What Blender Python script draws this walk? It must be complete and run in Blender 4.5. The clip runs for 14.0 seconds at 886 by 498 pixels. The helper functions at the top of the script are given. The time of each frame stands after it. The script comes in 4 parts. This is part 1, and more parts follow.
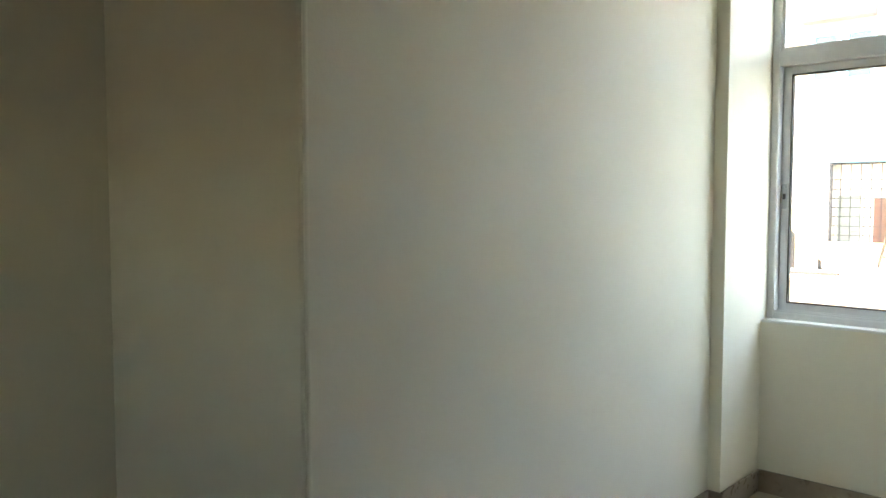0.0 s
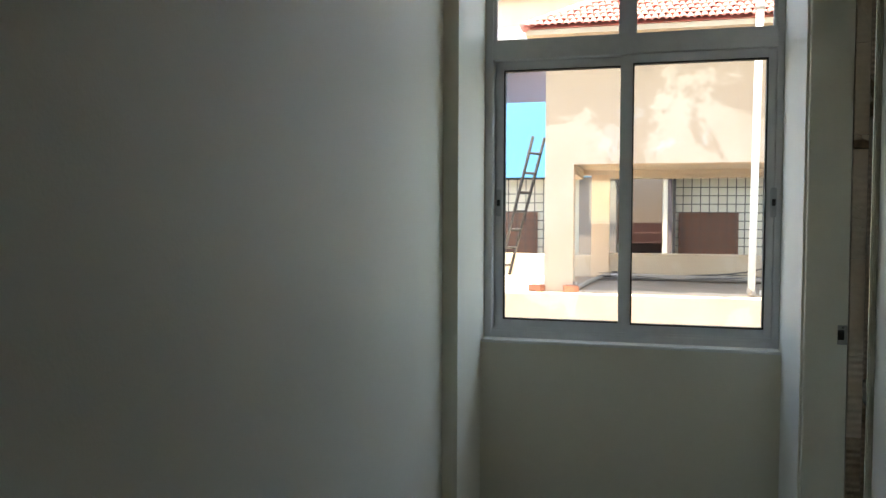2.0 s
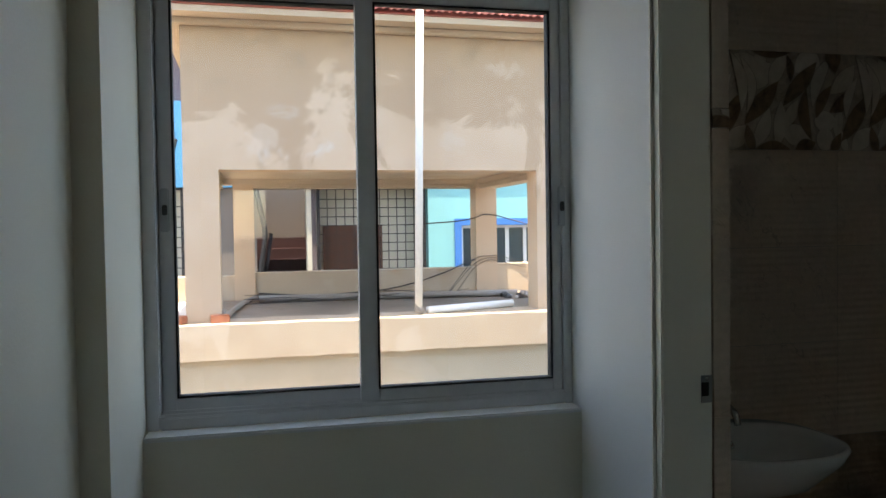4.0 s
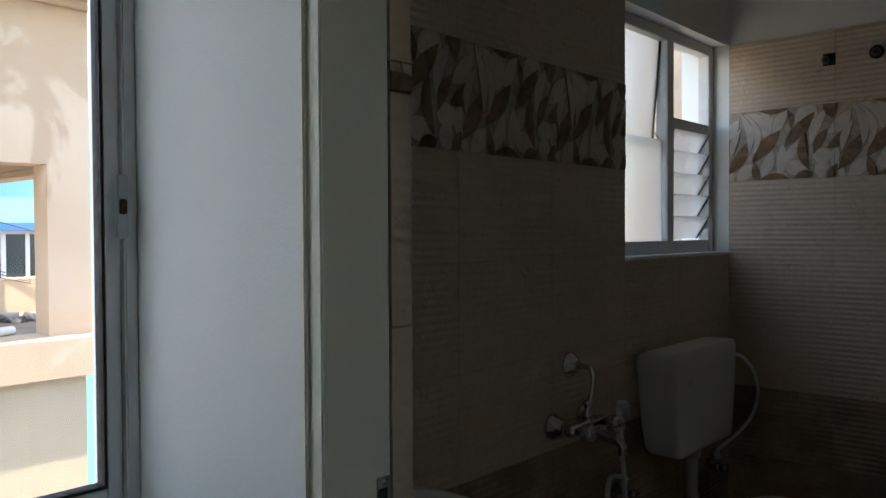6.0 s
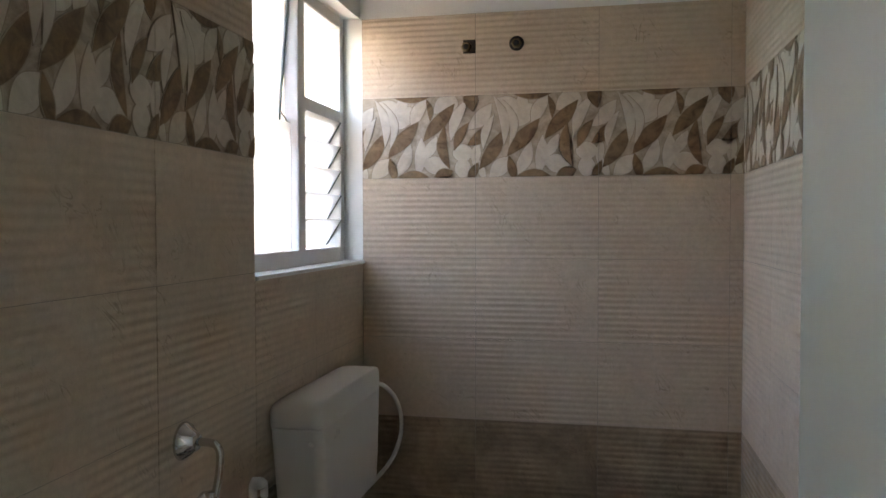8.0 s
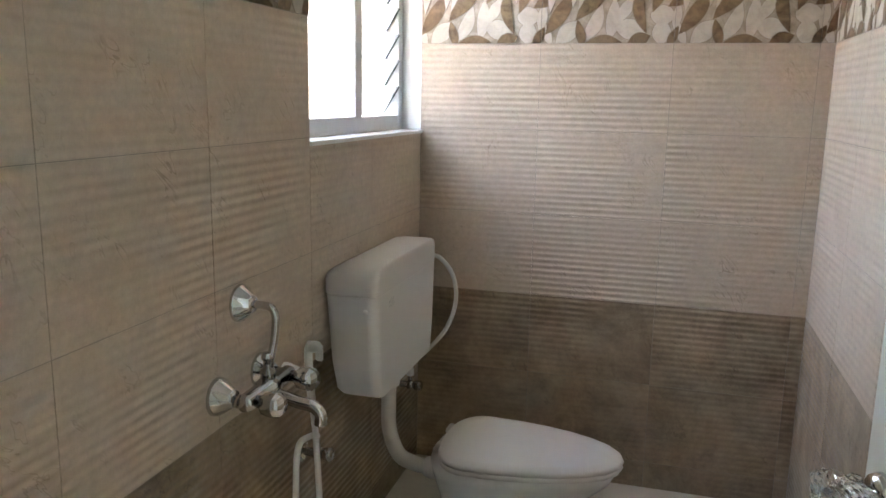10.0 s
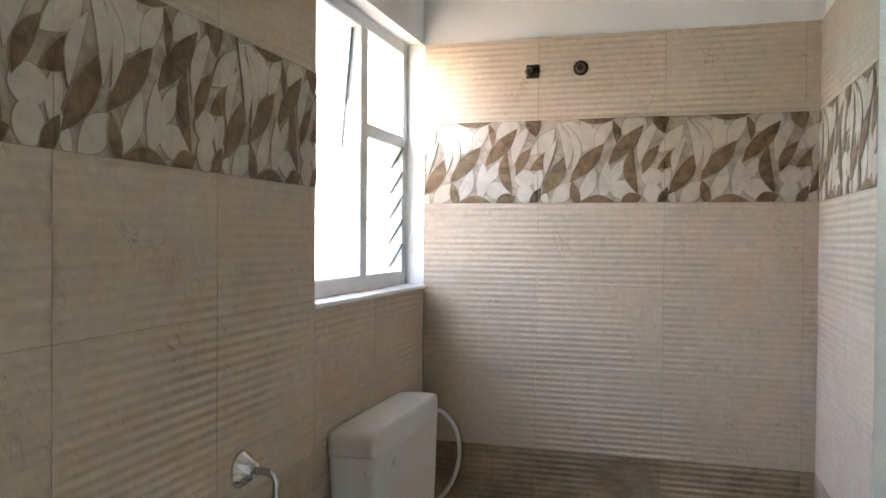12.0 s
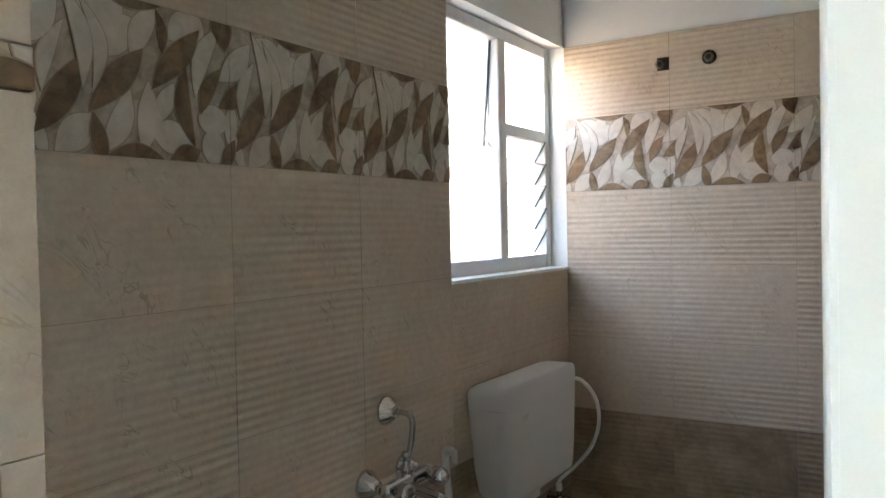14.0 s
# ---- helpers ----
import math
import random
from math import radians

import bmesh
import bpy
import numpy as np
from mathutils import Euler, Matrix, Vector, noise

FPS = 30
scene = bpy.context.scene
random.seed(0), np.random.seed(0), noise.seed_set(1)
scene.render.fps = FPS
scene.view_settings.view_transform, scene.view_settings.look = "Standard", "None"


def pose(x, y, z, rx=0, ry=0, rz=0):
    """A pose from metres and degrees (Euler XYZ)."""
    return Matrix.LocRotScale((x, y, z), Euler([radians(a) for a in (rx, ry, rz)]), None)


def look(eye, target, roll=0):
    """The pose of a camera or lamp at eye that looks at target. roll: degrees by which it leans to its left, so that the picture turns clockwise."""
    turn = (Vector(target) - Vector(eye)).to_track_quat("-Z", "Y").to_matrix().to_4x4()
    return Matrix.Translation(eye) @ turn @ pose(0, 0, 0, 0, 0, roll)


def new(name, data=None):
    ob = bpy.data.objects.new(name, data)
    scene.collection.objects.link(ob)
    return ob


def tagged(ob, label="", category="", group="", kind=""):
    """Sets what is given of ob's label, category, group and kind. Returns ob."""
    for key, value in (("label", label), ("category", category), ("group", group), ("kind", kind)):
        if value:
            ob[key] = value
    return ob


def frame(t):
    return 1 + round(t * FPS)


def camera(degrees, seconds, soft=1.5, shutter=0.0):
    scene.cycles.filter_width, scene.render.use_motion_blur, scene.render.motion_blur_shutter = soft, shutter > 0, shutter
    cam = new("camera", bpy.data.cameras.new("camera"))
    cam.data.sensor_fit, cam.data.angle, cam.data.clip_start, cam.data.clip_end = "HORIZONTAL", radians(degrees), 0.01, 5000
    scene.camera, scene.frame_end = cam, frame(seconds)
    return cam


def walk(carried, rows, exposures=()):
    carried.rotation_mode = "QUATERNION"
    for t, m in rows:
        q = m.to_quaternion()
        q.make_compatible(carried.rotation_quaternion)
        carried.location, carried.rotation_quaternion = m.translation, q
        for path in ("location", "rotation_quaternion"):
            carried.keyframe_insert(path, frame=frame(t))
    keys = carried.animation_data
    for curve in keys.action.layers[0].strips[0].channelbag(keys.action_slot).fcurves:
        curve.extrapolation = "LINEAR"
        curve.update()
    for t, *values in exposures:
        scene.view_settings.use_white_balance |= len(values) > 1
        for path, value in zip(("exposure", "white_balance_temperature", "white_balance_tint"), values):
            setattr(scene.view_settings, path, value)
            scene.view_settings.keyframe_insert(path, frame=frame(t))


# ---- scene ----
cam = camera(59.4, 14.0)
PATH = [
    (0, (0.15, -3.496, 1.309), (-1.195, -2.022, 1.186), 0.0),
    (0.5, (0.068, -3.428, 1.314), (-1.15, -1.847, 1.2), -0.2),
    (1, (-0.106, -3.31, 1.285), (-1.111, -1.584, 1.197), -0.3),
    (1.5, (-0.304, -3.189, 1.262), (-1.084, -1.348, 1.19), 0.0),
    (2, (-0.528, -3.044, 1.274), (-1.007, -1.103, 1.19), 0.2),
    (2.2, (-0.598, -2.96, 1.266), (-0.973, -0.997, 1.178), 0.1),
    (4.3, (-0.864, -1.81, 1.275), (-0.246, 0.091, 1.233), -1.1),
    (4.5, (-0.857, -1.728, 1.28), (-0.14, 0.139, 1.237), -1.2),
    (5, (-0.819, -1.532, 1.275), (0.182, 0.199, 1.238), -0.9),
    (5.5, (-0.76, -1.343, 1.282), (0.513, 0.202, 1.244), -0.5),
    (6, (-0.65, -1.23, 1.285), (0.84, 0.102, 1.24), -0.3),
    (6.5, (-0.435, -1.101, 1.32), (1.187, 0.065, 1.237), -0.1),
    (7, (-0.247, -0.959, 1.32), (1.505, 0.002, 1.237), 0.8),
    (7.5, (-0.136, -0.871, 1.324), (1.724, -0.136, 1.274), -0.2),
    (8, (-0.057, -0.768, 1.326), (1.901, -0.365, 1.263), -0.1),
    (8.5, (-0.014, -0.739, 1.322), (1.939, -0.317, 1.217), 0.4),
    (9, (-0.001, -0.754, 1.313), (1.926, -0.257, 1.116), 0.9),
    (9.2, (0.006, -0.751, 1.301), (1.925, -0.243, 1.05), 0.9),
    (11.3, (-0.01, -0.764, 1.34), (1.869, -0.221, 0.921), 1.1),
    (11.5, (-0.022, -0.768, 1.353), (1.886, -0.211, 1.128), 0.9),
    (12, (-0.038, -0.782, 1.37), (1.879, -0.215, 1.341), 0.5),
    (12.5, (-0.04, -0.779, 1.356), (1.877, -0.211, 1.283), 0.2),
    (13, (-0.078, -0.844, 1.344), (1.818, -0.218, 1.223), -0.7),
    (13.5, (-0.146, -0.997, 1.329), (1.627, -0.077, 1.223), -1.2),
    (14, (-0.257, -1.144, 1.348), (1.442, -0.09, 1.302), -1.2),
]
EXPOSURES = [(0, 4.96, 9050, 8), (0.5, 4.46, 8850, 8), (1, 4.04, 8650, 8), (1.5, 3.59, 8450, 8), (2, 3.18, 8250, 8), (2.2, 3.08, 8250, 8), (4.3, 2.42, 7600, 10), (5, 2.42, 7600, 10), (5.5, 2.42, 7600, 10), (6, 2.8, 7500, 10), (6.5, 3.5, 7600, 12), (7, 4.28, 8100, 16), (7.5, 4.73, 8200, 16), (8.5, 4.83, 8200, 16), (9, 5.03, 8200, 16), (11.3, 6.9, 8400, 16), (11.6, 6.7, 8350, 16), (12, 5.85, 8100, 16), (12.5, 5.4, 8100, 16), (13.5, 5.35, 7900, 15), (14, 5.42, 7800, 14)]
walk(cam, [(t, look(eye, target, roll)) for t, eye, target, roll in PATH], EXPOSURES)

# ---------- world and sun ----------
world = bpy.data.worlds.new("sky")
scene.world = world
world.use_nodes = True
wn = world.node_tree.nodes
sky = wn.new("ShaderNodeTexSky")
sky.sky_type, sky.sun_disc = "NISHITA", False
SUN_ELEV, SUN_AZ = 83.5, 185.0
sky.sun_elevation, sky.sun_rotation = radians(SUN_ELEV), radians(SUN_AZ)
world.node_tree.links.new(sky.outputs[0], wn["Background"].inputs[0])
wn["Background"].inputs[1].default_value = 0.15
sun = new("sun", bpy.data.lights.new("sun", "SUN"))
sun.data.energy, sun.data.angle, sun.data.color = 3.6, radians(0.6), (1.0, 0.95, 0.87)
_az, _el = radians(SUN_AZ), radians(SUN_ELEV)
sun_from = Vector((math.sin(_az) * math.cos(_el), math.cos(_az) * math.cos(_el), math.sin(_el)))
sun.matrix_world = look(sun_from * 40, (0, 0, 0))


# ---------- materials ----------
class Mat:
    """A node material under construction."""

    def __init__(self, name, rough=0.6, metal=0.0, spec=0.5):
        self.m = bpy.data.materials.new(name)
        self.m.use_nodes = True
        self.t = self.m.node_tree
        self.b = self.t.nodes["Principled BSDF"]
        self.b.inputs["Roughness"].default_value = rough
        self.b.inputs["Metallic"].default_value = metal
        self.b.inputs["Specular IOR Level"].default_value = spec

    def node(self, kind, **kw):
        n = self.t.nodes.new(kind)
        for k, v in kw.items():
            n.inputs[k.replace("_", " ")].default_value = v
        return n

    def link(self, a, b):
        self.t.links.new(a, b)

    def where(self, space="world"):
        if space == "world":
            return self.node("ShaderNodeNewGeometry").outputs["Position"]
        o = self.node("ShaderNodeTexCoord").outputs["Object"]
        r = self.node("ShaderNodeObjectInfo").outputs["Random"]
        mul = self.t.nodes.new("ShaderNodeVectorMath")
        mul.operation = "MULTIPLY_ADD"
        self.link(r, mul.inputs[0])
        mul.inputs[1].default_value = (17.0, 31.0, 23.0)
        self.link(o, mul.inputs[2])
        return mul.outputs[0]

    def noise(self, co, scale, detail=4.0, rough=0.55, distort=0.0):
        n = self.node("ShaderNodeTexNoise", Scale=scale, Detail=detail, Roughness=rough, Distortion=distort)
        self.link(co, n.inputs["Vector"])
        return n.outputs["Fac"]

    def ramp(self, fac, *stops):
        r = self.t.nodes.new("ShaderNodeValToRGB")
        e = r.color_ramp.elements
        while len(e) < len(stops):
            e.new(0.5)
        for el, (p, c) in zip(e, stops):
            el.position = p
            el.color = (*c, 1) if not isinstance(c, float) else (c, c, c, 1)
        self.link(fac, r.inputs[0])
        return r.outputs[0]

    def mix(self, fac, a, b, how="MIX"):
        n = self.t.nodes.new("ShaderNodeMix")
        n.data_type, n.blend_type = "RGBA", how
        for s, v in ((0, fac), (6, a), (7, b)):
            if isinstance(v, (int, float)):
                n.inputs[s].default_value = v
            elif isinstance(v, tuple):
                n.inputs[s].default_value = (*v, 1)
            else:
                self.link(v, n.inputs[s])
        return n.outputs[2]

    def math(self, op, a, b=0.0, c=0.0):
        n = self.t.nodes.new("ShaderNodeMath")
        n.operation = op
        for s, v in enumerate((a, b, c)):
            if isinstance(v, (int, float)):
                n.inputs[s].default_value = v
            else:
                self.link(v, n.inputs[s])
        return n.outputs[0]

    def colour(self, out):
        if isinstance(out, tuple):
            self.b.inputs["Base Color"].default_value = (*out, 1)
        else:
            self.link(out, self.b.inputs["Base Color"])
        return self

    def rough(self, out):
        self.link(out, self.b.inputs["Roughness"])
        return self

    def bump(self, height, distance, strength=1.0):
        n = self.node("ShaderNodeBump", Strength=strength, Distance=distance)
        self.link(height, n.inputs["Height"])
        self.link(n.outputs[0], self.b.inputs["Normal"])
        return self


def paint(name, c, rough=0.55, grain=160.0, depth=0.00022, blot=0.06, spec=0.35):
    """Painted or plastered surface: faint blotches, roller grain."""
    k = Mat(name, rough, spec=spec)
    p = k.where()
    lo = tuple(v * (1 - blot) for v in c)
    hi = tuple(min(1, v * (1 + blot)) for v in c)
    k.colour(k.ramp(k.noise(p, 1.7, 5), (0.3, lo), (0.7, hi)))
    k.bump(k.mix(0.35, k.noise(p, grain, 3), k.noise(p, 6, 2)), depth * 4)
    return k.m


def plain(name, c, rough=0.4, metal=0.0, spec=0.5, vary=0.06, scale=25.0):
    k = Mat(name, rough, metal, spec)
    p = k.where()
    k.colour(k.ramp(k.noise(p, scale, 4), (0.3, tuple(v * (1 - vary) for v in c)), (0.7, tuple(min(1, v * (1 + vary)) for v in c))))
    k.rough(k.ramp(k.noise(p, scale * 2, 3), (0.3, max(0.02, rough * 0.85)), (0.7, min(1.0, rough * 1.2))))
    return k.m


def weathered(name, c, stain, pale, amount=0.5, rough=0.85):
    """Old exterior plaster with damp stains and flaked, paler patches."""
    k = Mat(name, rough, spec=0.2)
    p = k.where()
    base = k.ramp(k.noise(p, 2.5, 6), (0.3, tuple(v * 0.92 for v in c)), (0.7, tuple(min(1, v * 1.06) for v in c)))
    st = k.ramp(k.noise(p, 0.75, 9, 0.66, 0.6), (0.47, 0.0), (0.55, 1.0))
    base = k.mix(k.math("MULTIPLY", st, amount), base, stain)
    fl = k.ramp(k.noise(p, 1.25, 8, 0.58, 0.5), (0.575, 0.0), (0.60, 1.0))
    base = k.mix(k.math("MULTIPLY", fl, amount), base, pale)
    k.colour(base)
    k.bump(k.noise(p, 45, 6), 0.0022)
    return k.m


def damp_plaster(name):
    """Sun-bleached beige plaster: brown damp creeping down from the eave, white salt bloom above the opening."""
    k = Mat(name, 0.88, spec=0.2)
    p = k.where()
    sep = k.t.nodes.new("ShaderNodeSeparateXYZ")
    k.link(p, sep.inputs[0])
    x, z = sep.outputs[0], sep.outputs[2]
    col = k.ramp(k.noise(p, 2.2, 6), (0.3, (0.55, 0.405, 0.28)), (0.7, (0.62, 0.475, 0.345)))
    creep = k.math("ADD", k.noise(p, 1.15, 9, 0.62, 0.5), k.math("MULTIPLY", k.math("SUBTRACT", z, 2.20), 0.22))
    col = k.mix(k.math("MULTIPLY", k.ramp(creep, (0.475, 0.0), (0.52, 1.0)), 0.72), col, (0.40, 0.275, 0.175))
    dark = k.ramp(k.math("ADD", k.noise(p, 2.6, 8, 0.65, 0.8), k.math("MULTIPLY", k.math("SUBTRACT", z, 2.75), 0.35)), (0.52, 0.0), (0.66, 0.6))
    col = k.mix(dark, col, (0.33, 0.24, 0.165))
    d = k.math("ADD", k.math("ABSOLUTE", k.math("ADD", x, 0.32)), k.math("MULTIPLY", k.math("ABSOLUTE", k.math("SUBTRACT", z, 1.95)), 0.8))
    bloom = k.math("SUBTRACT", k.noise(p, 2.0, 9, 0.66, 0.9), k.math("MULTIPLY", d, 0.20))
    col = k.mix(k.ramp(bloom, (0.46, 0.0), (0.54, 0.6)), col, (0.60, 0.575, 0.53))
    flake = k.ramp(k.noise(p, 1.6, 9, 0.6, 0.4), (0.625, 0.0), (0.66, 0.35))
    col = k.mix(flake, col, (0.66, 0.56, 0.46))
    k.colour(col)
    k.bump(k.mix(0.3, k.noise(p, 45, 6), flake), 0.004)
    return k.m


def wall_tile(name, c, vein, dark, ribs=1.0, mottle=(0.30, 0.85, 0.6)):
    """Glazed stone-look wall tile: fine horizontal waves that fade out in places, hair cracks."""
    k = Mat(name, 0.42, spec=0.22)
    o = k.node("ShaderNodeTexCoord").outputs["Object"]
    p = k.where("object")
    sep = k.t.nodes.new("ShaderNodeSeparateXYZ")
    k.link(o, sep.inputs[0])
    phase = k.math("ADD", k.math("MULTIPLY", sep.outputs[2], 2 * math.pi / (0.3 / 14)), k.math("MULTIPLY", k.noise(p, 14, 2), 0.5))
    wave = k.math("MULTIPLY_ADD", k.math("SINE", phase), 0.5, 0.5)
    mask = k.ramp(k.noise(p, 2.1, 2, 0.4), (0.34, 0.12), (0.55, 1.0))
    ribbed = k.math("MULTIPLY", k.math("MULTIPLY", wave, mask), ribs)
    fine = k.ramp(k.noise(p, 42, 8, 0.78), (0.30, tuple(v * 0.82 for v in c)), (0.70, tuple(min(1, v * 1.10) for v in c)))
    col = k.mix(k.ramp(k.noise(p, 4.5, 8, 0.72, 0.3), (mottle[0], 0.0), (mottle[1], mottle[2])), fine, dark)
    # shade in the troughs between ribs, put into the colour on top of the bump
    col = k.mix(k.math("MULTIPLY", k.math("SUBTRACT", 1.0, ribbed), 0.17), col, dark)
    mp = k.node("ShaderNodeMapping")
    k.link(p, mp.inputs[0])
    mp.vector_type = "TEXTURE"
    mp.inputs["Rotation"].default_value = (0.0, 0.85, 0.0)
    mp.inputs["Scale"].default_value = (2.6, 1.0, 1.0)
    n = k.noise(mp.outputs[0], 15.0, 3, 0.6, 1.2)
    line = k.math("SUBTRACT", 1.0, k.math("MINIMUM", k.math("MULTIPLY", k.math("ABSOLUTE", k.math("SUBTRACT", n, 0.5)), 62.0), 1.0))
    where = k.ramp(k.noise(p, 8.0, 3), (0.52, 0.0), (0.66, 0.5))
    col = k.mix(k.math("MULTIPLY", line, where), col, vein)
    k.colour(col)
    k.rough(k.ramp(k.noise(p, 9, 2), (0.3, 0.38), (0.7, 0.46)))
    h = k.math("ADD", ribbed, k.math("MULTIPLY", k.noise(p, 90, 5), 0.10))
    h = k.math("SUBTRACT", h, k.math("MULTIPLY", k.math("MULTIPLY", line, where), 0.35))
    k.bump(h, 0.0019)
    return k.m


def stone_bit(name, c, dark):
    k = Mat(name, 0.5, spec=0.22)
    p = k.where("object")
    col = k.ramp(k.noise(p, 22, 6, 0.65, 0.7), (0.3, dark), (0.62, c))
    k.colour(col)
    k.bump(k.noise(p, 70, 4), 0.0008)
    return k.m


def glass(name, frosted=0.0, tint=(1, 1, 1)):
    k = Mat(name, frosted)
    k.b.inputs["Transmission Weight"].default_value = 1.0
    k.b.inputs["IOR"].default_value = 1.45
    k.colour(tint)
    return k.m


def wood(name, c, dark, along=2):
    k = Mat(name, 0.5)
    mp = k.node("ShaderNodeMapping")
    k.link(k.where(), mp.inputs[0])
    mp.inputs["Scale"].default_value = tuple(1.2 if i == along else 18.0 for i in range(3))
    k.colour(k.ramp(k.noise(mp.outputs[0], 2.2, 6, 0.6, 0.4), (0.3, dark), (0.7, c)))
    k.bump(k.noise(mp.outputs[0], 4, 4), 0.001)
    return k.m


M_WALL = paint("cream_wall_paint", (0.83, 0.80, 0.675), 0.5, blot=0.03)
M_REVEAL = paint("white_reveal_paint", (0.82, 0.83, 0.80), 0.5, blot=0.03)
M_CEIL = paint("white_ceiling_paint", (0.82, 0.82, 0.80), 0.7, blot=0.03)
M_FRAME = paint("door_frame_enamel", (0.82, 0.80, 0.69), 0.35, 60, 0.0002, 0.03)
M_DOOR = paint("white_door_enamel", (0.78, 0.81, 0.76), 0.35, 60, 0.0002, 0.02)
M_SKIRT = plain("brown_vitrified_skirting", (0.30, 0.245, 0.19), 0.3, vary=0.12, scale=14)
M_FLOOR = plain("beige_vitrified_floor", (0.62, 0.56, 0.47), 0.22, vary=0.08, scale=6)
M_ALU = plain("grey_powder_coated_aluminium", (0.66, 0.67, 0.68), 0.42, 0.0, 0.5, 0.04)
M_ALUW = plain("white_powder_coated_aluminium", (0.66, 0.66, 0.65), 0.42, 0.0, 0.5, 0.04)
M_RUBBER = plain("black_rubber_gasket", (0.02, 0.02, 0.02), 0.7)
M_LATCH = plain("black_plastic_latch", (0.015, 0.015, 0.017), 0.4)
M_LATCHP = plain("grey_plastic_latch_plate", (0.42, 0.44, 0.46), 0.4)
M_GLASS = glass("clear_glass")
M_FROST = glass("frosted_glass", 0.35, (0.87, 0.865, 0.87))
M_GLASSEDGE = plain("green_glass_edge", (0.03, 0.06, 0.055), 0.3)
M_TILE = wall_tile("beige_wave_tile", (0.655, 0.535, 0.42), (0.22, 0.16, 0.11), (0.46, 0.36, 0.27))
M_DADO = wall_tile("brown_wave_tile", (0.48, 0.365, 0.25), (0.09, 0.065, 0.042), (0.145, 0.105, 0.07), 1.2, (0.36, 0.68, 0.85))
M_GROUT = plain("grey_tile_grout", (0.30, 0.27, 0.23), 0.9)
M_CREAMBIT = stone_bit("cream_mosaic_stone", (0.64, 0.57, 0.48), (0.50, 0.43, 0.35))
M_BEIGEBIT = stone_bit("beige_mosaic_stone", (0.53, 0.44, 0.345), (0.27, 0.205, 0.145))
M_LINEBIT = stone_bit("mosaic_joint", (0.40, 0.325, 0.25), (0.26, 0.20, 0.145))
M_BROWNBIT = stone_bit("brown_mosaic_stone", (0.27, 0.175, 0.10), (0.095, 0.058, 0.034))
M_CHROME = plain("polished_chrome", (0.58, 0.58, 0.59), 0.09, 1.0, vary=0.02)
M_CERAMIC = plain("white_glazed_ceramic", (0.80, 0.80, 0.78), 0.12, vary=0.015)
M_PLASTIC = plain("white_cistern_plastic", (0.74, 0.73, 0.70), 0.42, vary=0.0, scale=9)
M_HOSE = plain("white_hose_plastic", (0.72, 0.71, 0.68), 0.35)
M_STEEL = plain("dull_steel_plate", (0.35, 0.34, 0.32), 0.35, 0.9)
M_DARK = plain("dark_socket_inside", (0.03, 0.024, 0.018), 0.8)
M_BRASS = plain("tarnished_brass", (0.20, 0.15, 0.09), 0.4, 0.7, vary=0.3)
M_INK = plain("grey_label_ink", (0.10, 0.10, 0.11), 0.6)
M_WRAP = glass("clear_plastic_wrap", 0.12, (0.96, 0.97, 0.97))
M_FACADE = damp_plaster("old_beige_plaster")
M_FACADE3 = weathered("cream_lower_plaster", (0.50, 0.43, 0.32), (0.45, 0.375, 0.275), (0.53, 0.47, 0.375), 0.35)
M_FACADE2 = weathered("cream_plaster", (0.52, 0.42, 0.31), (0.44, 0.335, 0.24), (0.57, 0.49, 0.395), 0.5)
# dusty concrete, darkened so the deck's colour holds the shade under the roof
M_DECK = weathered("dusty_concrete_darkened", (0.27, 0.21, 0.16), (0.19, 0.15, 0.115), (0.34, 0.275, 0.215), 0.6)
M_ROOF = plain("red_clay_tile", (0.55, 0.20, 0.17), 0.7, vary=0.25, scale=9)
M_PVC = plain("white_pvc_pipe", (0.80, 0.80, 0.78), 0.35, vary=0.05)
M_PVCG = plain("dusty_grey_pvc_pipe", (0.30, 0.26, 0.22), 0.6, vary=0.12)
M_BLUE = paint("sky_blue_facade_paint", (0.075, 0.29, 0.53), 0.7)
M_TEAL = paint("turquoise_facade_paint", (0.25, 0.56, 0.57), 0.7)
M_TRIM = paint("blue_window_trim_paint", (0.05, 0.20, 0.55), 0.6)
M_WHITEX = paint("white_facade_paint", (0.74, 0.72, 0.68), 0.8)
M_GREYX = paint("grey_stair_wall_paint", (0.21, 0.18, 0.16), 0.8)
M_TILEX = paint("pale_facade_tile", (0.66, 0.62, 0.52), 0.5)
M_MAROON = wood("brown_door_wood", (0.20, 0.085, 0.05), (0.10, 0.04, 0.028))
M_MAROON2 = plain("maroon_stair_rail", (0.06, 0.026, 0.026), 0.5)
M_IRON = plain("dark_iron", (0.035, 0.033, 0.035), 0.5, 0.4)
M_MAUVE = paint("mauve_wall_paint", (0.20, 0.16, 0.17), 0.7)
M_BLUEW = paint("pale_blue_window_frame_paint", (0.22, 0.50, 0.66), 0.6)
M_TEAL2 = paint("pale_turquoise_paint", (0.33, 0.62, 0.64), 0.7)
M_CURTAIN = plain("grey_green_curtain", (0.22, 0.24, 0.21), 0.8, vary=0.35, scale=12)
M_DGLASS = plain("dark_window_pane", (0.03, 0.05, 0.055), 0.12)
M_CABLE = plain("dusty_black_cable", (0.06, 0.05, 0.045), 0.7)
M_BRICK = plain("red_brick", (0.40, 0.15, 0.08), 0.85, vary=0.2)
M_BAMBOO = plain("weathered_ladder_wood", (0.025, 0.022, 0.024), 0.75, vary=0.2)
# ground out of view, kept dark to hold down light bounced from below
M_GROUND = weathered("darkened_ground", (0.11, 0.095, 0.08), (0.075, 0.065, 0.055), (0.15, 0.13, 0.11), 0.5)
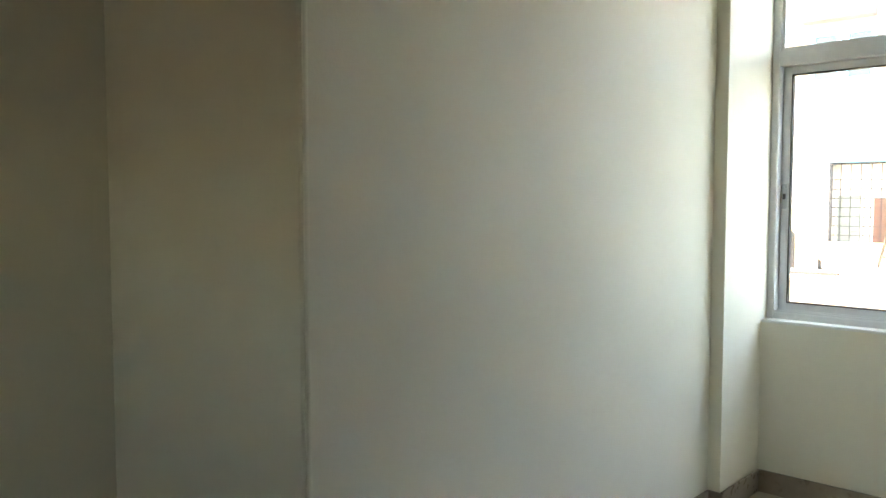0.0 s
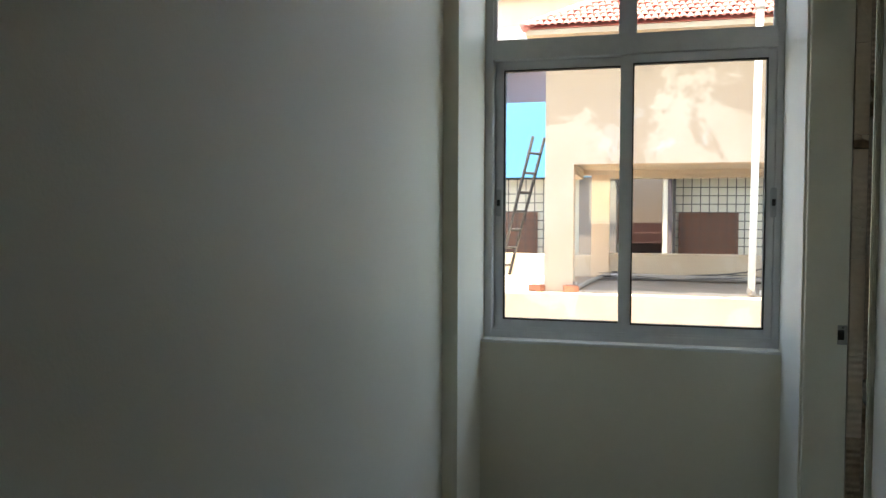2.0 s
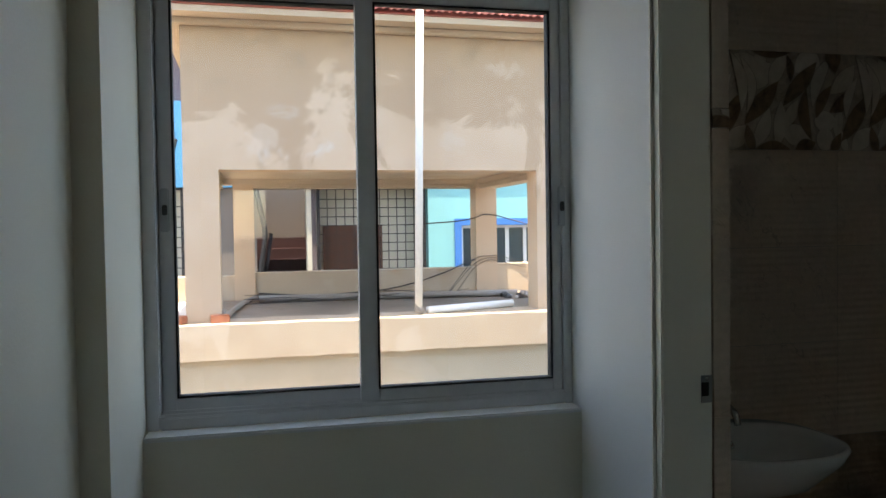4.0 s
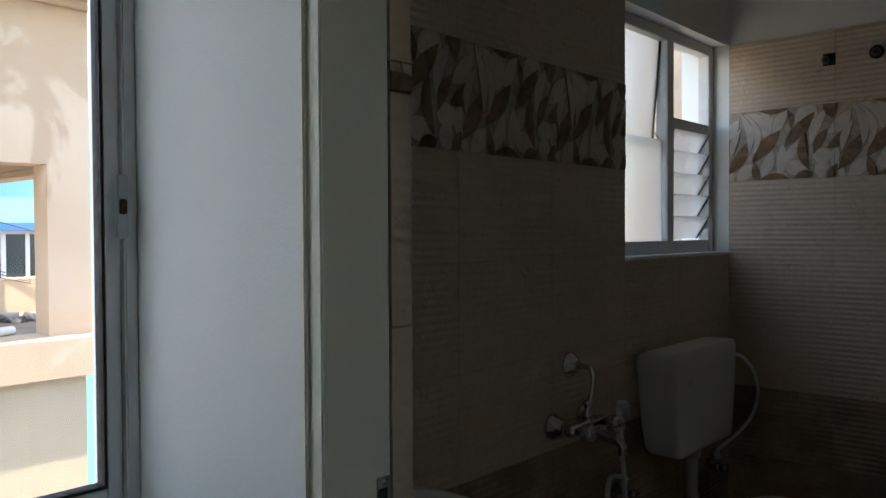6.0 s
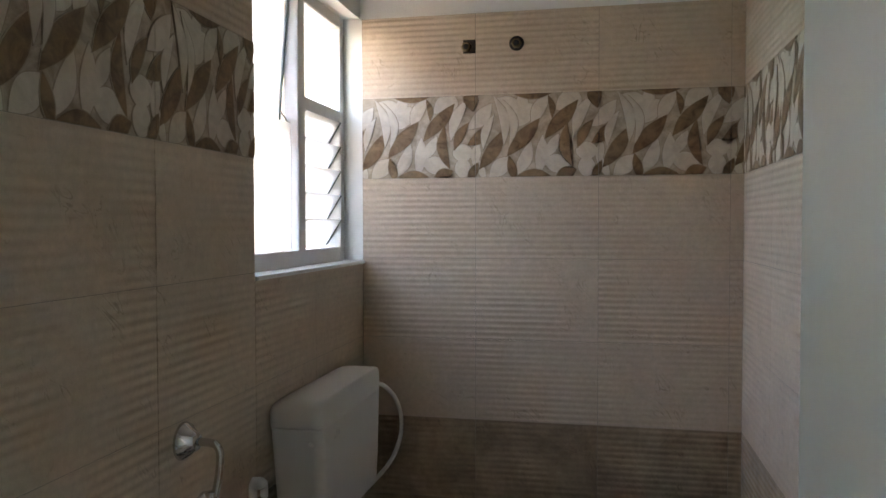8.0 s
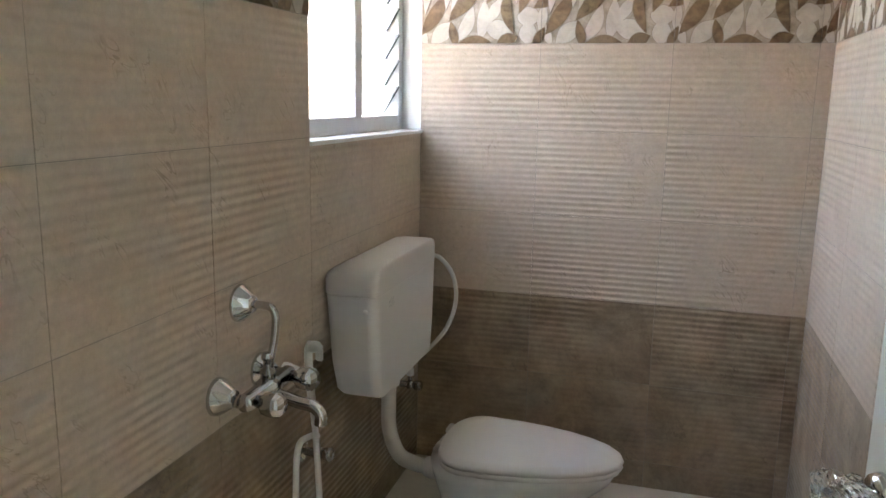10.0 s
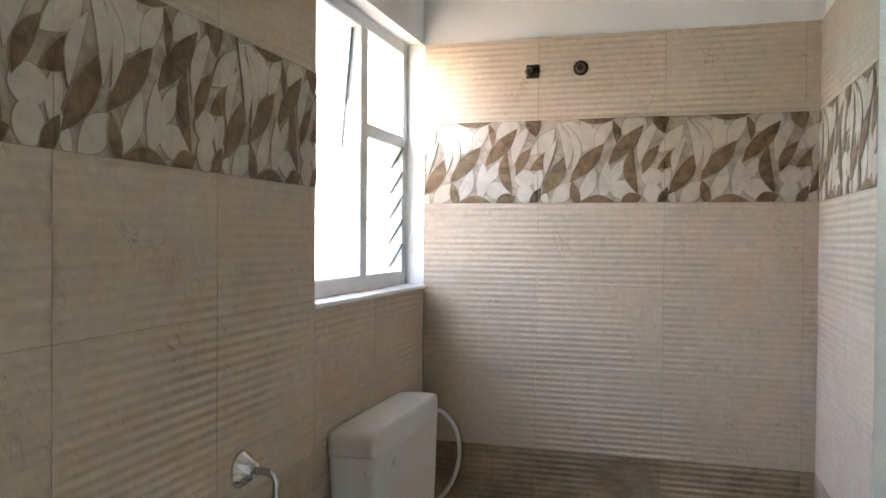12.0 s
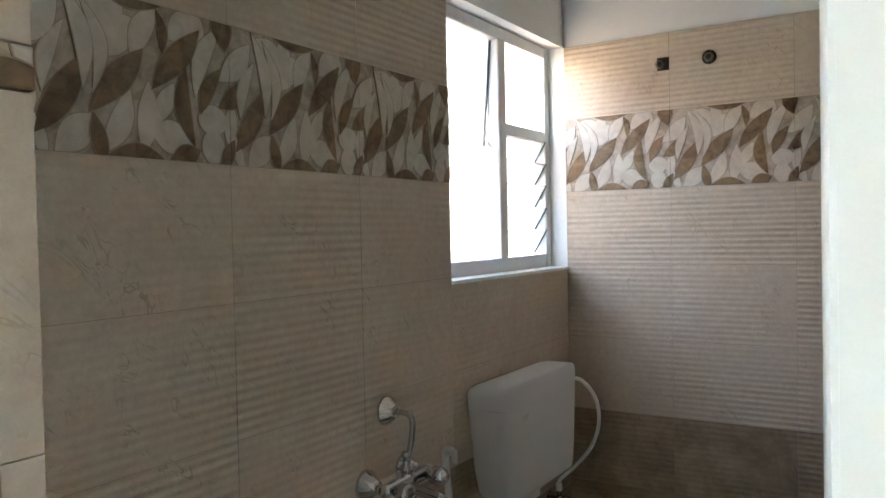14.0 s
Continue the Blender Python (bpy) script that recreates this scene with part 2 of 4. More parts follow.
# open terrace: sunlight put into a paler colour, which also bounces more
M_TERRACE = weathered("terrace_screed_sunlit_tone", (0.70, 0.63, 0.54), (0.60, 0.52, 0.43), (0.76, 0.71, 0.64), 0.5)
M_SHEET = plain("beige_fibre_sheet", (0.36, 0.27, 0.18), 0.7, vary=0.12)
M_TARP = plain("white_patterned_tarpaulin", (0.62, 0.63, 0.64), 0.5, vary=0.35, scale=5)


# ---------- building blocks ----------
def box(x0, x1, y0, y1, z0, z1, bm=None, bevel=0.0, mi=0):
    bm = bm or bmesh.new()
    r = bmesh.ops.create_cube(bm, size=1.0)
    for v in r["verts"]:
        v.co = Vector(((x0 + x1) / 2 + v.co.x * (x1 - x0), (y0 + y1) / 2 + v.co.y * (y1 - y0), (z0 + z1) / 2 + v.co.z * (z1 - z0)))
    faces = {f for v in r["verts"] for f in v.link_faces}
    for f in faces:
        f.material_index = mi
    if bevel:
        edges = {e for v in r["verts"] for e in v.link_edges}
        bmesh.ops.bevel(bm, geom=list(edges), offset=bevel, segments=2, affect="EDGES", clamp_overlap=True)
    return bm


def boxes(*rows, bevel=0.0):
    bm = bmesh.new()
    for r in rows:
        box(*r, bm=bm, bevel=bevel)
    return bm


def lathe(profile, m=None, seg=20, bm=None):
    """Turns (radius, height) pairs round z, then places the result by m."""
    bm = bm or bmesh.new()
    m = m or Matrix()
    rings = []
    for r, h in profile:
        if r < 1e-6:
            rings.append([bm.verts.new(m @ Vector((0, 0, h)))])
        else:
            rings.append([bm.verts.new(m @ Vector((r * math.cos(2 * math.pi * i / seg), r * math.sin(2 * math.pi * i / seg), h))) for i in range(seg)])
    for a, b in zip(rings, rings[1:]):
        for i in range(seg):
            j = (i + 1) % seg
            if len(a) == 1 and len(b) > 1:
                bm.faces.new((a[0], b[i], b[j]))
            elif len(b) == 1 and len(a) > 1:
                bm.faces.new((a[i], a[j], b[0]))
            elif len(a) > 1:
                bm.faces.new((a[i], a[j], b[j], b[i]))
    for f in bm.faces:
        f.smooth = True
    return bm


def aim(p, d):
    """A matrix at p whose z axis runs along d."""
    return Matrix.Translation(p) @ Vector(d).to_track_quat("Z", "Y").to_matrix().to_4x4()


def rod(a, b, r, seg=12, bm=None, r2=None):
    a, b = Vector(a), Vector(b)
    n = (b - a).length
    r2 = r if r2 is None else r2
    return lathe([(0, 0), (r, 0), (r2, n), (0, n)], aim(a, b - a), seg, bm)


def smooth_path(points, steps=6):
    """Catmull-Rom points along a coarse path."""
    p = [Vector(q) for q in points]
    p = [2 * p[0] - p[1], *p, 2 * p[-1] - p[-2]]
    out = []
    for i in range(1, len(p) - 2):
        for s in range(steps):
            t = s / steps
            a, b, c, d = p[i - 1:i + 3]
            out.append(0.5 * ((2 * b) + (c - a) * t + (2 * a - 5 * b + 4 * c - d) * t * t + (3 * b - a - 3 * c + d) * t ** 3))
    return out + [p[-2]]


def tube(points, r, seg=10, steps=6, bm=None):
    bm = bm or bmesh.new()
    pts = smooth_path(points, steps) if steps > 1 else [Vector(q) for q in points]
    rings = []
    side = None
    for i, q in enumerate(pts):
        d = (pts[min(i + 1, len(pts) - 1)] - pts[max(i - 1, 0)]).normalized()
        if side is None:
            side = d.orthogonal().normalized()
        side = (side - d * side.dot(d)).normalized()
        up = d.cross(side)
        rings.append([bm.verts.new(q + r * (math.cos(2 * math.pi * k / seg) * side + math.sin(2 * math.pi * k / seg) * up)) for k in range(seg)])
    for a, b in zip(rings, rings[1:]):
        for k in range(seg):
            bm.faces.new((a[k], a[(k + 1) % seg], b[(k + 1) % seg], b[k]))
    bm.faces.new(rings[0][::-1])
    bm.faces.new(rings[-1])
    for f in bm.faces:
        f.smooth = True
    return bm


def loft(rings, bm=None, cap=True):
    """Joins closed rings of equal length into a skin."""
    bm = bm or bmesh.new()
    vs = [[bm.verts.new(q) for q in ring] for ring in rings]
    n = len(vs[0])
    for a, b in zip(vs, vs[1:]):
        for k in range(n):
            bm.faces.new((a[k], a[(k + 1) % n], b[(k + 1) % n], b[k]))
    if cap:
        bm.faces.new(vs[0][::-1])
        bm.faces.new(vs[-1])
    for f in bm.faces:
        f.smooth = True
    return bm


def mesh_of(name, bm, mats):
    bmesh.ops.recalc_face_normals(bm, faces=bm.faces)
    me = bpy.data.meshes.new(name)
    bm.to_mesh(me)
    bm.free()
    for m in mats if isinstance(mats, (list, tuple)) else [mats]:
        me.materials.append(m)
    return me


def thing(name, at=(0, 0, 0), label="", category="", group="", kind=""):
    """An empty at a thing's base, to carry its parts."""
    e = new(name)
    e.location = at
    e.empty_display_size = 0.05
    return tagged(e, label, category, group, kind)


def world_of(ob):
    if ob.parent is None:
        return ob.matrix_basis.copy()
    return world_of(ob.parent) @ ob.matrix_parent_inverse @ ob.matrix_basis


def part(name, bm, mat, parent, label=""):
    """One mesh, given in world coordinates, under a thing or a part."""
    ob = new(name, mesh_of(name, bm, mat))
    ob.parent = parent
    ob.matrix_parent_inverse = world_of(parent).inverted()
    if label:
        ob["label"] = label
    return ob


def solid(name, bm, mat, label="", category="", kind="", group=""):
    """A thing that is one mesh."""
    return tagged(new(name, mesh_of(name, bm, mat)), label, category, group, kind)


# ---------- the rooms: large structure ----------
WIN_L, WIN_SILL, WIN_TOP, CEIL = -1.125, 0.770, 2.42, 2.85
BX0, BX1, BY0, BY1, BFLOOR = 0.165, 2.78, -1.245, 0.127, -0.10
DOOR_FAR, DOOR_NEAR, DOOR_H = -0.412, -1.180, 2.10

solid("floor", boxes((-2.14, 1.5, -5.5, -1.40, -0.2, 0), (-1.19, 0.0, -1.40, 0.0, -0.2, 0), (0.0, 0.14, DOOR_NEAR, DOOR_FAR, -0.2, -0.001)), M_FLOOR, "beige polished vitrified tile floor of the bedroom", "floor", "structure")
solid("wall_window", boxes((-1.4, 0.0, 0.0, 0.25, 0, WIN_SILL), (-1.4, 0.0, 0.0, 0.25, WIN_TOP, CEIL), (-1.4, WIN_L, 0.0, 0.25, WIN_SILL, WIN_TOP)), M_WALL, "cream painted wall under the sliding window", "wall", "structure")
solid("wall_left", boxes((-1.4, WIN_L, -0.40, 0.0, 0, CEIL), (-1.4, -1.18, -2.47, -0.40, 0, CEIL), (-2.14, -1.4, -2.47, -2.3, 0, CEIL)), M_WALL, "cream painted bedroom wall with a shallow pilaster", "wall", "structure")
solid("corner_bead", rod((-1.1905, -2.4595, 0.1), (-1.1905, -2.4595, CEIL), 0.0125, 16), M_WALL, "rounded plaster corner of the cream wall", "wall trim", "structure")
solid("wall_west", box(-2.34, -2.14, -5.5, -2.3, 0, CEIL), M_WALL, "cream painted bedroom wall in shade", "wall", "structure")
# rear wall out of view; its opening is added to let fill light in
solid("wall_back", boxes((-2.34, -1.1, -5.7, -5.5, 0, CEIL), (-0.8, 1.7, -5.7, -5.5, 0, CEIL), (-1.1, -0.8, -5.7, -5.5, 0, 1.2), (-1.1, -0.8, -5.7, -5.5, 1.68, CEIL)), M_WALL, "cream painted rear bedroom wall, unseen, with an opening added for fill light", "wall", "structure")
solid("wall_east", box(1.5, 1.7, -5.5, -1.40, 0, CEIL), M_WALL, "cream painted side bedroom wall", "wall", "structure")
solid("wall_partition", boxes((0.0, 0.16, DOOR_FAR, 0.25, -0.2, CEIL), (0.0, 0.205, -1.40, DOOR_NEAR, -0.2, CEIL), (0.0, 0.16, DOOR_NEAR, DOOR_FAR, DOOR_H, CEIL)), M_REVEAL, "off-white painted partition beside the bathroom doorway", "wall", "structure")
solid("ceiling", boxes((-2.34, 1.7, -5.7, -1.40, CEIL, CEIL + 0.15), (-1.4, 0.16, -1.40, 0.25, CEIL, CEIL + 0.15)), M_CEIL, "white painted bedroom ceiling", "ceiling", "structure")
solid("ceiling_bathroom", box(0.16, 3.0, -1.48, 0.35, 2.62, 3.0), M_CEIL, "white painted bathroom ceiling", "ceiling", "structure")

wall_bath_north = solid("wall_bath_north", boxes((0.16, 1.84, BY1 + 0.012, 0.35, -0.3, 2.62), (1.84, BX1 + 0.012, BY1 + 0.012, 0.35, -0.3, 1.178), (1.84, BX1 + 0.012, BY1 + 0.012, 0.35, 2.105, 2.62)), M_CEIL, "bathroom outer wall with beige tiles to door height", "wall", "structure")
wall_bath_end = solid("wall_bath_end", box(BX1 + 0.012, 3.0, -1.40, 0.35, -0.3, 2.62), M_CEIL, "bathroom end wall with beige wave tiles and white paint above", "wall", "structure")
wall_bath_south = solid("wall_bath_south", box(0.16, BX1 + 0.012, -1.48, BY0 - 0.012, -0.3, 2.62), M_CEIL, "bathroom side wall with beige tiles beside the door", "wall", "structure")
solid("floor_bathroom", box(0.06, 3.0, -1.48, 0.35, -0.3, BFLOOR), M_FLOOR, "beige tiled bathroom floor", "floor", "structure")
solid("door_threshold", box(0.142, 0.16, DOOR_NEAR, DOOR_FAR, -0.3, 0.0), M_SKIRT, "brown stone threshold of the bathroom doorway", "threshold", "structure")


def skirting(name, *rows):
    return solid(name, boxes(*rows, bevel=0.0015), M_SKIRT, "brown tile skirting along the cream wall", "baseboard", "structure")


skirting("baseboard", (WIN_L, 0.0, -0.012, -0.0005, 0.0005, 0.10), (WIN_L + 0.0005, WIN_L + 0.012, -0.40, -0.013, 0.0005, 0.10), (-1.1795, WIN_L + 0.012, -0.412, -0.4005, 0.0005, 0.10), (-1.1795, -1.168, -2.47, -0.413, 0.0005, 0.10), (-2.14, -1.168, -2.482, -2.4705, 0.0005, 0.10), (-2.1395, -2.128, -5.5, -2.4825, 0.0005, 0.10))
skirting("baseboard_partition", (-0.012, -0.0005, DOOR_FAR + 0.002, -0.013, 0.0005, 0.10))

# ---------- bedroom window ----------
def ring_frame(x0, x1, z0, z1, y0, y1, w, bevel=0.003, bottom=None):
    """Four bars round an opening."""
    b = w if bottom is None else bottom
    return boxes((x0, x0 + w, y0, y1, z0, z1), (x1 - w, x1, y0, y1, z0, z1), (x0 + w, x1 - w, y0, y1, z0, z0 + b), (x0 + w, x1 - w, y0, y1, z1 - w, z1), bevel=bevel)


def pane(name, x0, x1, z0, z1, y, parent, mat=None, t=0.005, label=""):
    p = part(name, box(x0, x1, y - t / 2, y + t / 2, z0, z1), mat or M_GLASS, parent, label)
    p.visible_shadow = False
    return p


window_1 = thing("window_1", (-0.56, 0.1, WIN_SILL), "grey aluminium two-sash sliding window with fixed lights above", "window", kind="structure")
part("window_sill", box(WIN_L + 0.001, -0.001, -0.008, 0.06, WIN_SILL, WIN_SILL + 0.012, bevel=0.004), M_REVEAL, window_1, "white plastered sill")
frame_1 = part("window_frame", boxes((WIN_L, WIN_L + 0.032, 0.06, 0.16, 0.782, WIN_TOP), (-0.024, 0.0, 0.06, 0.16, 0.782, WIN_TOP), (WIN_L + 0.032, -0.024, 0.06, 0.16, 0.782, 0.812), (WIN_L + 0.032, -0.024, 0.06, 0.16, 1.905, 1.972), (WIN_L + 0.032, -0.024, 0.06, 0.16, WIN_TOP - 0.035, WIN_TOP), (-0.585, -0.545, 0.07, 0.15, 1.972, WIN_TOP - 0.035), bevel=0.003), M_ALU, window_1)
part("track", boxes((WIN_L + 0.032, -0.024, 0.100, 0.104, 0.812, 0.822), (WIN_L + 0.032, -0.024, 0.066, 0.070, 0.812, 0.820)), M_ALU, frame_1)


def sash(x0, x1, y, stile_l, stile_r):
    z0, z1 = 0.818, 1.904
    s = part("sash", boxes((x0, x0 + stile_l, y - 0.014, y + 0.014, z0, z1), (x1 - stile_r, x1, y - 0.014, y + 0.014, z0, z1), (x0 + stile_l, x1 - stile_r, y - 0.014, y + 0.014, z0, z0 + 0.034), (x0 + stile_l, x1 - stile_r, y - 0.014, y + 0.014, z1 - 0.036, z1), bevel=0.003), M_ALU, window_1)
    g = (x0 + stile_l, x1 - stile_r, z0 + 0.034, z1 - 0.036)
    part("gasket", ring_frame(g[0] - 0.001, g[1] + 0.001, g[2] - 0.001, g[3] + 0.001, y - 0.0155, y + 0.0155, 0.005, 0), M_RUBBER, s)
    pane("pane", g[0], g[1], g[2], g[3], y, s)
    return s


sash_a = sash(WIN_L + 0.033, -0.548, 0.122, 0.038, 0.034)
sash_b = sash(-0.590, -0.025, 0.086, 0.048, 0.030)


def latch(x, y, z, parent):
    p = part("latch", box(x - 0.011, x + 0.011, y - 0.006, y + 0.001, z - 0.055, z + 0.055, bevel=0.003), M_LATCHP, parent, "grey plastic sash latch")
    part("latch_button", box(x - 0.006, x + 0.007, y - 0.010, y - 0.004, z - 0.013, z + 0.013, bevel=0.002), M_LATCH, p)


latch(-0.030, 0.058, 1.33, frame_1)
latch(WIN_L + 0.050, 0.108, 1.33, sash_a)
for a, b in ((WIN_L + 0.032, -0.585), (-0.545, -0.024)):
    part("bead", ring_frame(a, b, 1.972, WIN_TOP - 0.035, 0.075, 0.095, 0.014, 0.002), M_ALU, frame_1)
    pane("pane", a + 0.004, b - 0.004, 1.976, WIN_TOP - 0.039, 0.100, frame_1)

# ---------- bathroom door ----------
door_frame = thing("door_frame", (0.05, -0.78, 0), "off-white painted wooden frame of the bathroom doorway", "door frame", kind="structure")
for name, y0, y1 in (("jamb", DOOR_FAR - 0.038, DOOR_FAR - 0.0005), ("jamb", DOOR_NEAR + 0.0005, DOOR_NEAR + 0.038)):
    j = part(name, box(-0.006, 0.115, y0, y1, 0.0, DOOR_H - 0.0005, bevel=0.003), M_FRAME, door_frame)
    part("bead", box(-0.013, -0.0065, y1 - 0.012 if y0 > -1 else y0, y1 if y0 > -1 else y0 + 0.012, 0.0, DOOR_H + 0.01, bevel=0.003), M_FRAME, j)
part("head", box(-0.006, 0.115, DOOR_NEAR + 0.0385, DOOR_FAR - 0.0385, DOOR_H - 0.038, DOOR_H - 0.0005, bevel=0.003), M_FRAME, door_frame)
strike = part("strike_plate", box(0.086, 0.113, -0.4525, -0.4505, 0.885, 0.945, bevel=0.0006), M_STEEL, door_frame, "dull steel strike plate")
part("strike_hole", box(0.0865, 0.104, -0.4545, -0.4524, 0.900, 0.930, bevel=0.0008), M_DARK, strike)
part("screw", lathe([(0.0, 0.002), (0.004, 0.0015), (0.0045, 0)], aim((0.100, -0.4525, 0.938), (0, -1, 0)), 10), M_CHROME, strike)

door_1 = thing("door_1", (0.085, -1.112, BFLOOR), "white painted flush bathroom door standing open", "door", kind="structure")
LEAF = pose(0.085, -1.112, 0, 0, 0, 6.0)


def leaf(bm):
    bm.transform(LEAF)
    return bm


door_panel = part("door_panel", leaf(box(0.0, 0.925, -0.032, 0.0, 0.01, 2.04, bevel=0.003)), M_DOOR, door_1)
rose = part("handle_rose", leaf(lathe([(0.0, 0.014), (0.024, 0.013), (0.028, 0.004), (0.028, 0.0)], aim((0.865, 0.0005, 0.86), (0, 1, 0)))), M_CHROME, door_1, "chrome lock rose")
part("handle", leaf(tube([(0.865, 0.012, 0.86), (0.865, 0.04, 0.86), (0.855, 0.048, 0.86), (0.81, 0.049, 0.862), (0.76, 0.046, 0.86)], 0.009)), M_CHROME, rose, "chrome lever handle")
wrap = bmesh.new()
bmesh.ops.create_icosphere(wrap, subdivisions=4, radius=1.0)
for v in wrap.verts:
    d = v.co.copy()
    n = noise.noise(d * 2.3) * 0.22 + noise.noise(d * 6.1 + Vector((3, 1, 2))) * 0.12
    v.co = Vector((0.83 + d.x * 0.085 * (1 + n), 0.046 + d.y * 0.036 * (1 + n), 0.855 + d.z * 0.030 * (1 + n)))
part("plastic_wrap", leaf(wrap), M_WRAP, rose, "crumpled clear plastic wrapped round the handle")

# the bedroom stands slightly out of line with the bathroom
TURN = pose(0, 0, 0, 0, 0, -0.7)
for ob in list(scene.objects):
    if ob.parent is None and ob.name.split(".")[0] in ("floor", "wall_window", "wall_left", "corner_bead", "wall_west", "wall_back", "wall_east", "wall_partition", "ceiling", "baseboard", "baseboard_partition", "window_1", "door_frame"):
        ob.matrix_basis = TURN @ ob.matrix_basis

# ---------- bathroom window ----------
window_2 = thing("window_2", (2.3, 0.22, 1.19), "white aluminium ventilator window with frosted panes and louvres", "window", kind="structure")
WY0, WY1, WX0, WX1, WZ0, WZ1 = 0.20, 0.25, 1.84, BX1 + 0.011, 1.190, 2.104
part("window_sill", box(1.8405, WX1, 0.118, 0.26, 1.1785, 1.190, bevel=0.003), M_REVEAL, window_2, "white plastered sill with dust")
part("reveal", boxes((BX1 + 0.0005, BX1 + 0.0115, 0.1275, 0.349, 1.1905, 2.1045)), M_REVEAL, window_2, "white painted reveal")
frame_2 = part("window_frame", boxes((WX0, WX0 + 0.045, WY0, WY1, WZ0, WZ1), (BX1 - 0.046, BX1, WY0, WY1, WZ0, WZ1), (WX0 + 0.045, BX1 - 0.046, WY0, WY1, WZ0, WZ0 + 0.052), (WX0 + 0.045, BX1 - 0.046, WY0, WY1, WZ1 - 0.045, WZ1), (2.325, 2.384, WY0, WY1, WZ0 + 0.052, WZ1 - 0.045), (2.384, BX1 - 0.046, WY0 + 0.003, WY1, 1.705, 1.752), bevel=0.003), M_ALUW, window_2)
pane("pane", WX0 + 0.045, 2.325, WZ0 + 0.052, 1.655, 0.228, frame_2, M_FROST, label="frosted fixed pane")
vent = part("vent_sash", box(WX0 + 0.046, 2.324, -0.003, 0.003, -0.42, 0.0), M_FROST, frame_2, "frosted top-hung pane tilted open")
vent.visible_shadow = True
vent.matrix_basis = pose(0, 0.235, 2.055, 4.6, 0, 0)
edge = part("pane_edge", boxes((2.3145, 2.3235, -0.006, 0.006, -0.42, 0.0), (1.886, 2.316, -0.0045, 0.0045, -0.4245, -0.42)), M_GLASSEDGE, frame_2)
edge.matrix_basis = vent.matrix_basis.copy()
part("stay_arm", rod((2.318, 0.236, 1.66), (2.318, 0.29, 1.74), 0.003), M_STEEL, frame_2)
for i in range(5):
    z = 1.297 + 0.091 * i
    slat = part("louvre", box(2.386, BX1 - 0.048, -0.0025, 0.0025, -0.056, 0.056), M_FROST, frame_2, "frosted glass louvre")
    slat.visible_shadow = False
    slat.matrix_basis = pose(0, 0.228, z, 32, 0, 0)
    e = part("louvre_edge", box(BX1 - 0.0585, BX1 - 0.0485, -0.005, 0.005, -0.057, 0.057), M_GLASSEDGE, slat)
    e.matrix_parent_inverse = Matrix()
    part("clip", box(BX1 - 0.0485, BX1 - 0.046, 0.216, 0.240, z - 0.006, z + 0.006), M_ALUW, frame_2)
# light shaft wall outside the ventilator
solid("shaft_wall", boxes((2.95, 3.1, 0.36, 0.95, -3.2, 3.2)), M_FACADE2, "cream plastered fin wall outside the bathroom ventilator", "wall", "structure")

# ---------- bathroom fittings ----------
def rounded_ring(cx, cy, z, hx, hy, r, n=6):
    out = []
    for sx, sy, a0 in ((1, 1, 0), (-1, 1, 90), (-1, -1, 180), (1, -1, 270)):
        for i in range(n):
            a = radians(a0 + 90 * i / (n - 1))
            out.append(Vector((cx + sx * (hx - r) + r * math.cos(a), cy + sy * (hy - r) + r * math.sin(a), z)))
    return out


CX, CY, CZ = 2.19, 0.048, 0.47
cistern = thing("toilet_cistern", (CX, CY, CZ), "white plastic low-level toilet cistern hung on the tiled wall", "cistern")


def cist(z, ix, iy, r=0.03):
    return rounded_ring(CX, CY - iy, CZ + z, 0.29 - ix, 0.078 - iy, r)


body = part("tank", loft([cist(0.0, 0.055, 0.022, 0.02), cist(0.006, 0.042, 0.014), cist(0.02, 0.034, 0.009), cist(0.10, 0.020, 0.005), cist(0.296, 0.003, 0.001), cist(0.30, 0.003, 0.001), cist(0.302, 0.005, 0.003)]), M_PLASTIC, cistern)
part("lid", loft([cist(0.3025, 0.004, 0.002), cist(0.304, 0.001, 0.0), cist(0.307, 0.0, 0.0), cist(0.348, 0.0, 0.0), cist(0.362, 0.004, 0.003), cist(0.373, 0.014, 0.010, 0.028), cist(0.379, 0.035, 0.022, 0.024), cist(0.381, 0.09, 0.04, 0.018)]), M_PLASTIC, cistern)
for i, (dx, w) in enumerate(((-0.082, 0.006), (-0.070, 0.008), (-0.057, 0.005), (-0.047, 0.007))):
    part("label_mark", box(CX + dx - 0.10, CX + dx - 0.10 + w, -0.0300, -0.0265, CZ + 0.250, CZ + 0.250 + (0.026 if i % 2 else 0.02)), M_INK, body)
part("side_screw", lathe([(0.0, 0.006), (0.007, 0.004), (0.008, 0)], aim((CX - 0.286, 0.0, CZ + 0.262), (-1, 0, 0)), 10), M_PLASTIC, cistern)
part("inlet", lathe([(0.0, 0.03), (0.011, 0.03), (0.012, 0.012), (0.017, 0.012), (0.017, 0.0)], aim((CX + 0.285, 0.01, CZ + 0.305), (1, 0, 0)), 12), M_PLASTIC, cistern)

